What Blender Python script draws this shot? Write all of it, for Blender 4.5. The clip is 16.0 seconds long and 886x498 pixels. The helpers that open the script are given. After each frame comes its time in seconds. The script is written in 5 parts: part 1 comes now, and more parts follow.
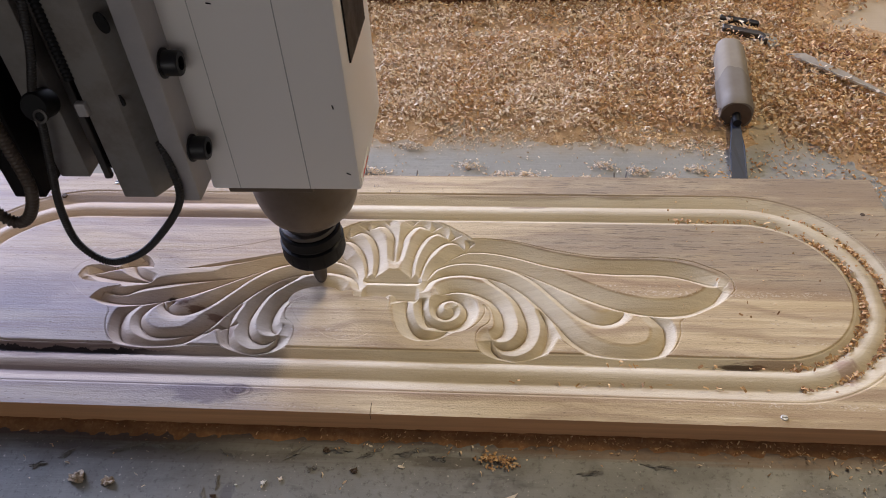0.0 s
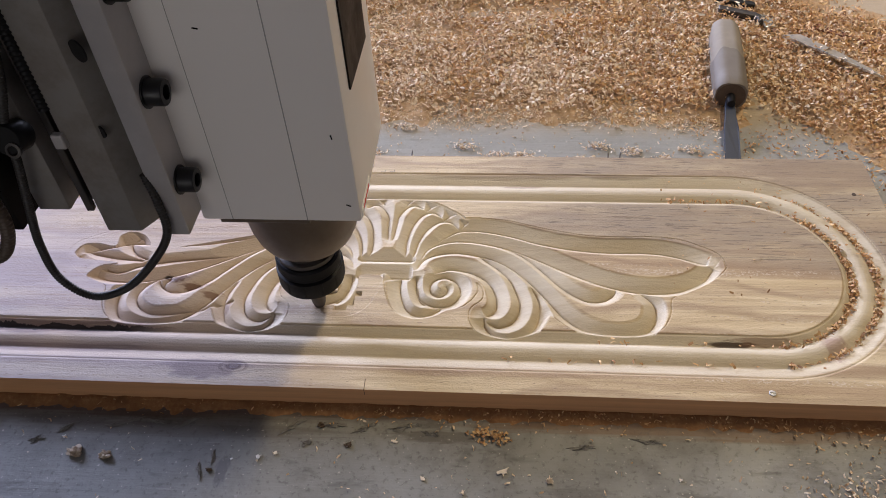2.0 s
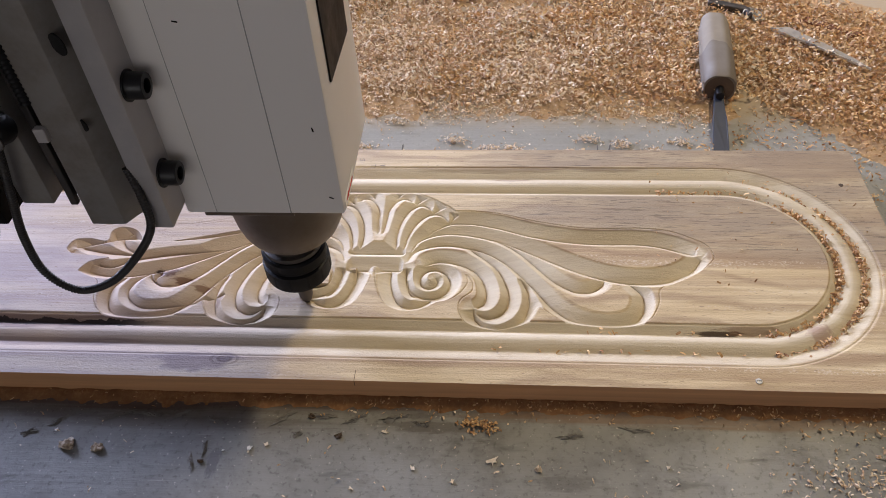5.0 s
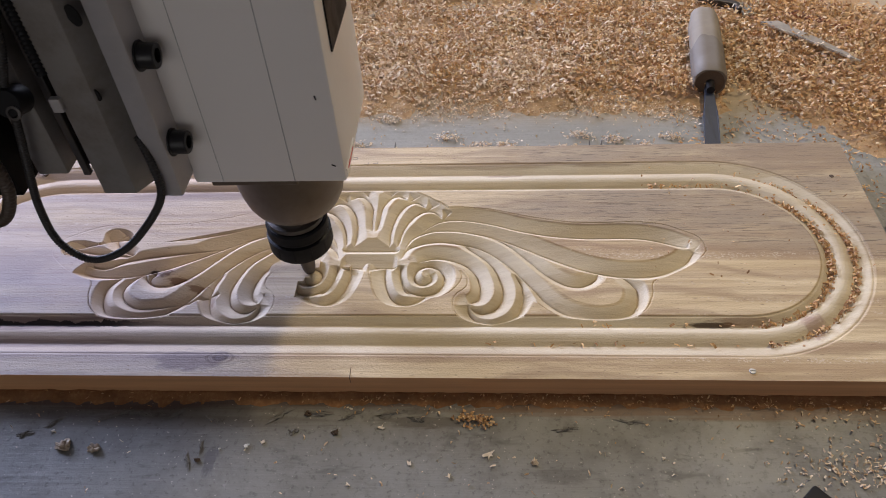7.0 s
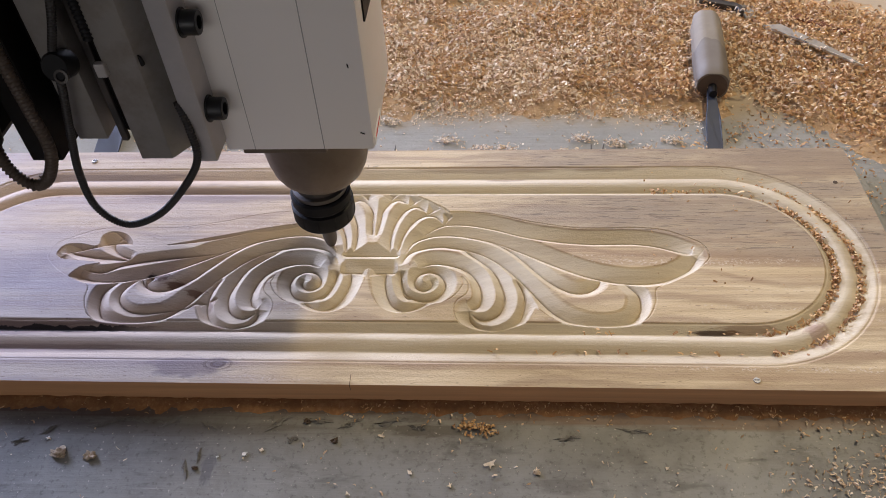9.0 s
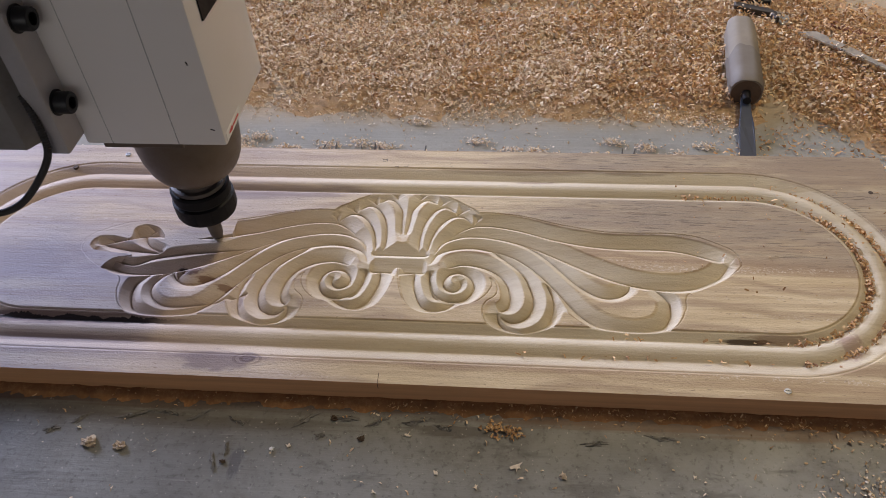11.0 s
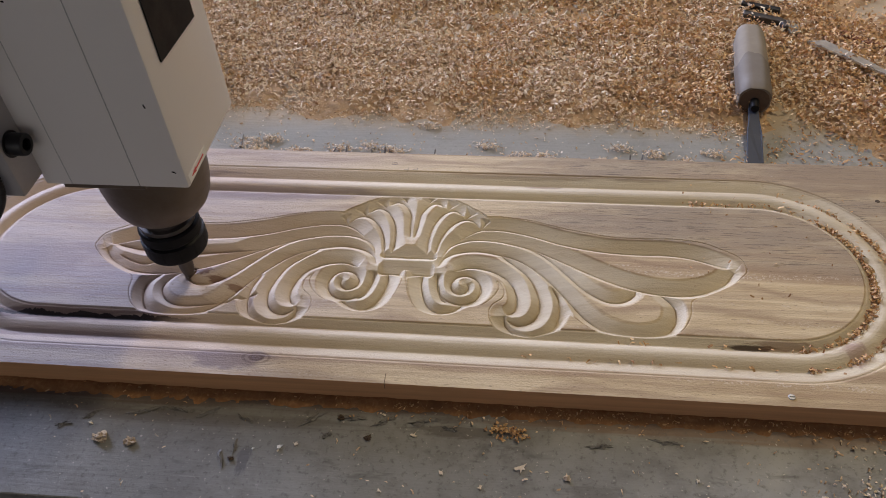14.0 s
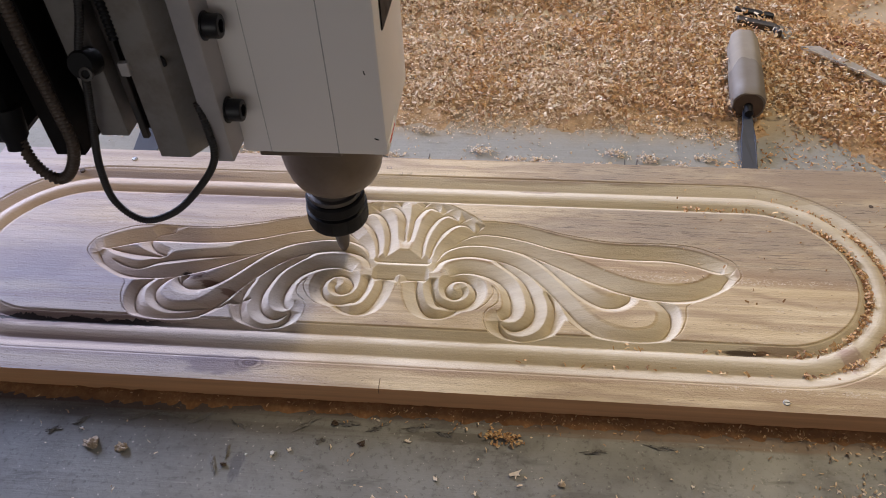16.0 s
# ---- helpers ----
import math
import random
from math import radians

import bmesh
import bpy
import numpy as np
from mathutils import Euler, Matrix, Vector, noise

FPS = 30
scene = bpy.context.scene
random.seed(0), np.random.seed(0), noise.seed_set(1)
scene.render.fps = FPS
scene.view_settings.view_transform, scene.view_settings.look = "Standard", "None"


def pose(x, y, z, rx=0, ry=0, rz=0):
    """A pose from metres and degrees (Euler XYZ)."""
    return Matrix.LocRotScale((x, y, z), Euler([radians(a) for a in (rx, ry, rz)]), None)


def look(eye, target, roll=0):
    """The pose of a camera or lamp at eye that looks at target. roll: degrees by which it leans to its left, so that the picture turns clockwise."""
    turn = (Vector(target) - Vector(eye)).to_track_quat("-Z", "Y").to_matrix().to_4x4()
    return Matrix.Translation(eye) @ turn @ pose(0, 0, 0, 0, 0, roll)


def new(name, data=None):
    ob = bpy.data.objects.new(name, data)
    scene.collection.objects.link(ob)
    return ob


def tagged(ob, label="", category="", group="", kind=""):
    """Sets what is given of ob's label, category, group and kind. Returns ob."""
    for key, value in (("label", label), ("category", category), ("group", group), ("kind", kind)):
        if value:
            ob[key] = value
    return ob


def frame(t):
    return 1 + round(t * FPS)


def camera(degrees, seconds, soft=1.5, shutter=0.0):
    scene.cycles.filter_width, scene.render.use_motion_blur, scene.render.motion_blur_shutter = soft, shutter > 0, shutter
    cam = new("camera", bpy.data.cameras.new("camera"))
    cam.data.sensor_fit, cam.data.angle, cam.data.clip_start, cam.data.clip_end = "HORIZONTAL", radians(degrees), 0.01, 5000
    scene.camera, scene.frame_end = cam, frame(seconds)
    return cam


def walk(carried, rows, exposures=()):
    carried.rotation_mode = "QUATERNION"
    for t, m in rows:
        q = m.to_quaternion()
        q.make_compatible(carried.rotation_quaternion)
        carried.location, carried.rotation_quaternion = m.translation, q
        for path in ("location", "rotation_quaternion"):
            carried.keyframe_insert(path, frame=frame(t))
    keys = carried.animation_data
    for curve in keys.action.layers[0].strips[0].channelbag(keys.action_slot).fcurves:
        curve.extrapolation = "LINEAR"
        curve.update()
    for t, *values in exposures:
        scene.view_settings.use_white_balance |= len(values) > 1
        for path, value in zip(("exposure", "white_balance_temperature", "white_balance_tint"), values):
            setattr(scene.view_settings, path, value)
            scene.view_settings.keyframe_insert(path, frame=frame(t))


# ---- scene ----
cam = camera(60.5, 16.0, soft=0.9, shutter=0.3)
PATH = [
    (0, (0.0938, -0.3252, 0.5276), (0.0176, 0.3829, -0.1743), -3.41),
    (0.5, (0.0955, -0.3214, 0.5309), (0.0218, 0.3858, -0.1722), -3.46),
    (1, (0.0960, -0.3223, 0.5287), (0.0200, 0.3815, -0.1776), -3.41),
    (1.5, (0.0965, -0.3248, 0.5284), (0.0201, 0.3767, -0.1802), -3.25),
    (2, (0.0993, -0.3330, 0.5268), (0.0242, 0.3617, -0.1887), -3.36),
    (2.5, (0.1005, -0.3366, 0.5261), (0.0276, 0.3603, -0.1874), -3.30),
    (3, (0.1024, -0.3340, 0.5272), (0.0331, 0.3582, -0.1911), -3.38),
    (3.5, (0.1053, -0.3326, 0.5264), (0.0326, 0.3589, -0.1922), -3.66),
    (4, (0.1061, -0.3350, 0.5261), (0.0320, 0.3582, -0.1909), -3.53),
    (6.5, (0.1082, -0.3425, 0.5251), (0.0439, 0.3503, -0.1931), -3.75),
    (7, (0.1090, -0.3438, 0.5241), (0.0423, 0.3508, -0.1922), -4.13),
    (7.5, (0.1089, -0.3408, 0.5249), (0.0366, 0.3537, -0.1910), -4.47),
    (8, (0.1087, -0.3368, 0.5235), (0.0441, 0.3561, -0.1946), -4.10),
    (8.5, (0.1054, -0.3332, 0.5218), (0.0407, 0.3549, -0.2009), -4.12),
    (9, (0.1036, -0.3343, 0.5236), (0.0428, 0.3587, -0.1948), -3.51),
    (11.5, (0.0928, -0.3345, 0.5256), (0.0042, 0.3566, -0.1918), -3.51),
    (12, (0.0934, -0.3360, 0.5282), (0.0023, 0.3563, -0.1877), -3.56),
    (12.5, (0.0928, -0.3388, 0.5278), (-0.0072, 0.3569, -0.1836), -3.75),
    (13, (0.0911, -0.3423, 0.5264), (-0.0137, 0.3544, -0.1833), -3.84),
    (13.5, (0.0916, -0.3431, 0.5270), (-0.0107, 0.3514, -0.1852), -3.89),
    (14, (0.0946, -0.3407, 0.5288), (-0.0012, 0.3542, -0.1839), -3.35),
    (14.5, (0.0955, -0.3422, 0.5261), (-0.0007, 0.3505, -0.1887), -3.26),
    (15, (0.0974, -0.3391, 0.5259), (0.0058, 0.3570, -0.1863), -3.07),
    (15.5, (0.0943, -0.3387, 0.5258), (0.0033, 0.3608, -0.1830), -2.76),
    (16, (0.0934, -0.3387, 0.5279), (0.0060, 0.3605, -0.1817), -2.74),
]
walk(cam, [(t, look(eye, target, roll)) for t, eye, target, roll in PATH],
     [(0, -0.34), (1, -0.12), (2, -0.22), (4, -0.06), (6.5, -0.42), (7, -0.35), (8, -0.44), (9, -0.16), (11.5, -0.60), (12.5, -0.64), (14.5, -0.58), (15, -0.53), (15.5, -0.50), (16, -0.28)])

# ---- light ----
world = bpy.data.worlds.new("world")
scene.world = world
world.use_nodes = True
sky = world.node_tree.nodes.new("ShaderNodeTexSky")
sky.sky_type, sky.sun_disc = "NISHITA", False
sky.sun_elevation, sky.sun_rotation = radians(50), radians(20)
world.node_tree.nodes["Background"].inputs["Strength"].default_value = 0.12
world.node_tree.links.new(sky.outputs[0], world.node_tree.nodes["Background"].inputs["Color"])


def area(name, eye, target, sx, sy, watts, colour):
    lamp = bpy.data.lights.new(name, "AREA")
    lamp.shape, lamp.size, lamp.size_y, lamp.energy, lamp.color = "RECTANGLE", sx, sy, watts, colour
    ob = new(name, lamp)
    ob.matrix_world = look(eye, target)
    return ob


FLOOR, CEIL = -0.85, 2.35
area("roof_light_lamp", (1.12, 1.12, CEIL + 0.02), (1.12, 1.12, 0), 0.20, 0.90, 48, (1.0, 0.83, 0.56))
area("west_window_lamp", (-2.98, 2.5, 1.25), (0, 2.5, 1.25), 1.8, 1.4, 335, (0.60, 0.67, 1.0))
# weak warm fill added from the unseen south side, for the housing's front
area("south_fill_lamp", (-0.3, -2.97, 0.9), (-0.3, 0, 0.9), 2.2, 1.5, 13, (1.0, 0.86, 0.76))
area("north_window_lamp", (-0.6, 3.97, 1.15), (-0.6, 0, 1.15), 1.6, 1.3, 165, (0.74, 0.77, 1.0))


# ---- materials ----
def material(name, rough=0.6, metal=0.0):
    m = bpy.data.materials.new(name)
    m.use_nodes = True
    nt = m.node_tree
    b = nt.nodes["Principled BSDF"]
    b.inputs["Roughness"].default_value, b.inputs["Metallic"].default_value = rough, metal
    return m, nt, b


def node(nt, kind, links=(), **values):
    n = nt.nodes.new(kind)
    for key, value in values.items():
        if key in ("operation", "blend_type", "data_type", "noise_dimensions", "wave_type", "feature", "interpolation_type"):
            if key == "operation":
                n.operation = value
            elif key == "blend_type":
                n.blend_type = value
            elif key == "data_type":
                n.data_type = value
            elif key == "feature":
                n.feature = value
            elif key == "interpolation_type":
                n.interpolation_type = value
        else:
            n.inputs[key.replace("_", " ")].default_value = value
    for socket, out in links:
        nt.links.new(out, n.inputs[socket])
    return n


def place(nt, scale=(1, 1, 1), offset=(0, 0, 0), rotation=(0, 0, 0), world_space=True):
    """Position, stretched: in the world, or on the object itself."""
    if world_space:
        src = nt.nodes.new("ShaderNodeNewGeometry").outputs["Position"]
    else:
        src = nt.nodes.new("ShaderNodeTexCoord").outputs["Object"]
    n = node(nt, "ShaderNodeMapping", [("Vector", src)])
    n.inputs["Scale"].default_value, n.inputs["Location"].default_value, n.inputs["Rotation"].default_value = scale, offset, rotation
    return n.outputs[0]


def grain(nt, vector, scale=1.0, detail=4.0, rough=0.6, distort=0.0):
    return node(nt, "ShaderNodeTexNoise", [("Vector", vector)], Scale=scale, Detail=detail, Roughness=rough, Distortion=distort).outputs["Fac"]


def ramp(nt, fac, stops):
    n = nt.nodes.new("ShaderNodeValToRGB")
    nt.links.new(fac, n.inputs["Fac"])
    els = n.color_ramp.elements
    while len(els) < len(stops):
        els.new(0.5)
    for el, (p, c) in zip(els, stops):
        el.position, el.color = p, (*c, 1) if len(c) == 3 else c
    return n.outputs["Color"]


def mix(nt, fac, a, b, mode="MIX"):
    n = nt.nodes.new("ShaderNodeMix")
    n.data_type, n.blend_type = "RGBA", mode
    for socket, v in ((0, fac), (6, a), (7, b)):
        if isinstance(v, (int, float)):
            n.inputs[socket].default_value = v
        elif isinstance(v, tuple):
            n.inputs[socket].default_value = (*v, 1)
        else:
            nt.links.new(v, n.inputs[socket])
    return n.outputs[2]


def maths(nt, op, a, b=0.0, c=0.0):
    n = nt.nodes.new("ShaderNodeMath")
    n.operation = op
    for i, v in enumerate((a, b, c)):
        if isinstance(v, (int, float)):
            n.inputs[i].default_value = v
        else:
            nt.links.new(v, n.inputs[i])
    return n.outputs[0]


def bump(nt, bsdf, height, strength=0.3, distance=0.001):
    n = node(nt, "ShaderNodeBump", [("Height", height)], Strength=strength, Distance=distance)
    nt.links.new(n.outputs[0], bsdf.inputs["Normal"])


def spot(nt, x, y, rx, ry, soft=0.5, warp=0.25):
    """An oval mask of ragged edge at a place on the ground plan, for stains and painted shade."""
    v = place(nt, (1 / rx, 1 / ry, 0), (-x / rx, -y / ry, 0))
    ragged = node(nt, "ShaderNodeTexNoise", [("Vector", v)], Scale=2.2, Detail=4.0).outputs["Color"]
    wob = node(nt, "ShaderNodeVectorMath", [(0, ragged)], operation="MULTIPLY_ADD")
    wob.inputs[1].default_value, wob.inputs[2].default_value = (1.6, 1.6, 0.0), (-0.8, -0.8, 0.0)
    v = node(nt, "ShaderNodeVectorMath", [(0, wob.outputs[0]), (1, v)], operation="ADD").outputs[0]
    d = node(nt, "ShaderNodeVectorMath", [(0, v)], operation="LENGTH").outputs["Value"]
    n = nt.nodes.new("ShaderNodeMapRange")
    n.interpolation_type = "SMOOTHSTEP"
    nt.links.new(d, n.inputs["Value"])
    n.inputs["From Min"].default_value, n.inputs["From Max"].default_value = 1.0, 1.0 - soft
    return n.outputs[0]


def panel_wood():
    m, nt, b = material("panel_wood", 0.55)
    sep = nt.nodes.new("ShaderNodeSeparateXYZ")
    nt.links.new(place(nt), sep.inputs[0])
    x_at, y_at, z_at = sep.outputs

    def between(value, lo, hi):
        n = nt.nodes.new("ShaderNodeMapRange")
        n.interpolation_type = "SMOOTHSTEP"
        nt.links.new(value, n.inputs["Value"])
        n.inputs["From Min"].default_value, n.inputs["From Max"].default_value = lo, hi
        return n.outputs[0]

    v = place(nt, (1.6, 26, 8))
    warp = grain(nt, place(nt, (2.5, 7, 7)), 1.0, 3)
    wv = node(nt, "ShaderNodeVectorMath", [(0, v)], operation="ADD")
    nt.links.new(mix(nt, 1.0, (0, 0, 0), warp), wv.inputs[1])
    rings = grain(nt, wv.outputs[0], 2.0, 5, 0.62, 0.6)
    col = ramp(nt, rings, [(0.30, (0.46, 0.34, 0.185)), (0.45, (0.59, 0.455, 0.265)), (0.6, (0.68, 0.55, 0.34)), (0.75, (0.52, 0.385, 0.215))])
    stripe = grain(nt, place(nt, (1.1, 62, 10), (0.4, 0.7, 0)), 1.0, 3, 0.55, 0.3)
    col = mix(nt, ramp(nt, stripe, [(0.42, (0.6, 0.6, 0.6)), (0.54, (0, 0, 0))]), col, (0.33, 0.21, 0.12))
    fig = node(nt, "ShaderNodeTexWave", [("Vector", place(nt, (0.55, 1.0, 1.0), (0.2, 0.03, 0)))], Scale=11.0, Distortion=7.0, Detail=3.0)
    fig.inputs["Detail Scale"].default_value = 1.3
    fig.bands_direction = "Y"
    col = mix(nt, maths(nt, "MULTIPLY", ramp(nt, fig.outputs["Fac"], [(0.0, (1, 1, 1)), (0.35, (0, 0, 0))]), 0.45), col, (0.27, 0.17, 0.10))
    tear = grain(nt, place(nt, (420, 620, 200)), 1.0, 3, 0.6)
    rows = grain(nt, place(nt, (1.6, 62, 1), (1.3, 0.4, 0)), 1.0, 2)
    specks = maths(nt, "MULTIPLY", ramp(nt, tear, [(0.54, (0, 0, 0)), (0.62, (1, 1, 1))]), ramp(nt, rows, [(0.52, (0, 0, 0)), (0.60, (0.6, 0.6, 0.6))]))
    col = mix(nt, specks, col, (0.70, 0.61, 0.48))
    # dark weathered heartwood on the uncut face towards one corner, with torn dark pores
    corner = maths(nt, "MULTIPLY", between(x_at, 0.04, 0.16), between(maths(nt, "MULTIPLY_ADD", x_at, 0.13, y_at), 0.172, 0.205))
    pores = ramp(nt, grain(nt, place(nt, (46, 640, 100), rotation=(0, 0, -0.2)), 1.0, 3, 0.6), [(0.56, (0, 0, 0)), (0.64, (0.75, 0.75, 0.75))])
    blotch = grain(nt, place(nt, (7, 34, 10), (0.3, 0.1, 0), (0, 0, -0.10)), 1.0, 4, 0.6)
    col = mix(nt, maths(nt, "MULTIPLY", corner, ramp(nt, blotch, [(0.35, (0.35, 0.35, 0.35)), (0.58, (0.9, 0.9, 0.9))])), col, (0.31, 0.245, 0.175))
    col = mix(nt, maths(nt, "MULTIPLY", maths(nt, "MULTIPLY", corner, pores), maths(nt, "MULTIPLY", blotch, 1.5)), col, (0.07, 0.05, 0.038))
    # the cool light towards the other end, put into the wood as purple grey
    cool_cast = ramp(nt, grain(nt, place(nt, (2.6, 13, 3), (3.1, 0, 0)), 1.0, 4), [(0.36, (0.45, 0.45, 0.45)), (0.62, (1, 1, 1))])
    left = between(x_at, 0.03, -0.24)
    col = mix(nt, maths(nt, "MULTIPLY", maths(nt, "MULTIPLY", cool_cast, left), 0.85), col, mix(nt, rings, (0.30, 0.248, 0.275), (0.55, 0.488, 0.545)))
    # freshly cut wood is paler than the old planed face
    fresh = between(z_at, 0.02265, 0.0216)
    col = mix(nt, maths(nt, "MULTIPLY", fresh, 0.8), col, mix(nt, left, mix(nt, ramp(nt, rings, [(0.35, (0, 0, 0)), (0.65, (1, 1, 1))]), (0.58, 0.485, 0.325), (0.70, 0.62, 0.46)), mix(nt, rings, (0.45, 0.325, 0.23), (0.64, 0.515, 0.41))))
    fine = grain(nt, place(nt, (16, 520, 160)), 1.0, 4, 0.75)
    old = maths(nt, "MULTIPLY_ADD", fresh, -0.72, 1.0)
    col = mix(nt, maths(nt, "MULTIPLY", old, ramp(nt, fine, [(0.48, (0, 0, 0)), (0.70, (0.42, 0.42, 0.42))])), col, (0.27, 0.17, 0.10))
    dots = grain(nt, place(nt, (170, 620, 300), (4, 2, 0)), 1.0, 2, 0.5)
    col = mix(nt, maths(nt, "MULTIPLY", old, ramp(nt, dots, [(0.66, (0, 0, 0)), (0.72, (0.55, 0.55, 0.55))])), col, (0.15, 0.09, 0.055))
    for x, y, rx, ry, c, k in ((-0.116, 0.0185, 0.009, 0.0045, (0.13, 0.08, 0.07), 0.85), (-0.14, 0.016, 0.045, 0.013, (0.20, 0.15, 0.165), 0.7),
                               (0.22, 0.262, 0.05, 0.004, (0.20, 0.14, 0.09), 0.5), (0.42, 0.27, 0.10, 0.030, (0.27, 0.20, 0.14), 0.6), (-0.16, 0.225, 0.16, 0.016, (0.24, 0.19, 0.195), 0.6), (-0.37, 0.12, 0.10, 0.03, (0.29, 0.235, 0.245), 0.55),
                               (0.10, 0.262, 0.12, 0.006, (0.24, 0.16, 0.10), 0.5), (-0.30, 0.254, 0.14, 0.006, (0.22, 0.17, 0.17), 0.6),
                               (-0.31, 0.056, 0.14, 0.010, (0.15, 0.085, 0.08), 0.75), (-0.30, 0.035, 0.15, 0.006, (0.24, 0.16, 0.16), 0.55),
                               (0.289, 0.057, 0.026, 0.0035, (0.05, 0.025, 0.012), 0.9), (0.315, 0.060, 0.03, 0.005, (0.20, 0.10, 0.05), 0.6),
                               (-0.205, 0.118, 0.0055, 0.0045, (0.04, 0.02, 0.015), 0.95), (-0.194, 0.113, 0.013, 0.0050, (0.13, 0.06, 0.038), 0.9), (-0.176, 0.106, 0.015, 0.0050, (0.16, 0.075, 0.045), 0.85), (-0.157, 0.097, 0.012, 0.0045, (0.20, 0.10, 0.06), 0.8), (-0.139, 0.083, 0.004, 0.009, (0.22, 0.12, 0.08), 0.6),
                               (0.37, 0.055, 0.012, 0.016, (0.30, 0.17, 0.14), 0.6), (0.12, 0.248, 0.03, 0.004, (0.22, 0.13, 0.08), 0.6)):
        col = mix(nt, maths(nt, "MULTIPLY", spot(nt, x, y, rx, ry), k), col, c)
    # the rings of a knot
    kv = place(nt, (1 / 0.0105, 1 / 0.0052, 0), (0.1165 / 0.0105, -0.0185 / 0.0052, 0))
    kd = maths(nt, "ADD", node(nt, "ShaderNodeVectorMath", [(0, kv)], operation="LENGTH").outputs["Value"], maths(nt, "MULTIPLY", warp, 0.5))
    ring = maths(nt, "MULTIPLY", maths(nt, "GREATER_THAN", maths(nt, "SINE", maths(nt, "MULTIPLY", kd, 11.0)), 0.1), between(kd, 1.9, 1.0))
    col = mix(nt, maths(nt, "MULTIPLY", ring, 0.55), col, (0.10, 0.06, 0.05))
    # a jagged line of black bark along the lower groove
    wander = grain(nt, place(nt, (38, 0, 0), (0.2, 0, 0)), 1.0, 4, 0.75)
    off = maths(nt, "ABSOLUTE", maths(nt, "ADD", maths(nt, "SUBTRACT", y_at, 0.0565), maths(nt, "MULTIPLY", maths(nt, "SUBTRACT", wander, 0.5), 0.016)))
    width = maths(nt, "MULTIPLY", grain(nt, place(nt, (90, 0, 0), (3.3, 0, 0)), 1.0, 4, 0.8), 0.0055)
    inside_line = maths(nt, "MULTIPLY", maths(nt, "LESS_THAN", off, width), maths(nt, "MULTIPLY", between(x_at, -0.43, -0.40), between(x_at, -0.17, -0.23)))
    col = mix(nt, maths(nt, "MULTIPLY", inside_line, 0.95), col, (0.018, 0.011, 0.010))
    nt.links.new(col, b.inputs["Base Color"])
    nt.links.new(ramp(nt, rings, [(0.3, (0.52,) * 3), (0.7, (0.68,) * 3)]), b.inputs["Roughness"])
    b.inputs["Specular IOR Level"].default_value = 0.4
    bump(nt, b, maths(nt, "ADD", fine, grain(nt, place(nt, (420, 700, 600)), 1.0, 3)), 0.48, 0.0006)
    return m


def side_wood(name, colour):
    m, nt, b = material(name, 0.75)
    rings = grain(nt, place(nt, (5, 30, 160)), 1.0, 5, 0.6)
    nt.links.new(ramp(nt, rings, [(0.3, tuple(c * 0.7 for c in colour)), (0.7, colour)]), b.inputs["Base Color"])
    bump(nt, b, grain(nt, place(nt, (20, 300, 500)), 1.0, 3), 0.4, 0.0006)
    return m


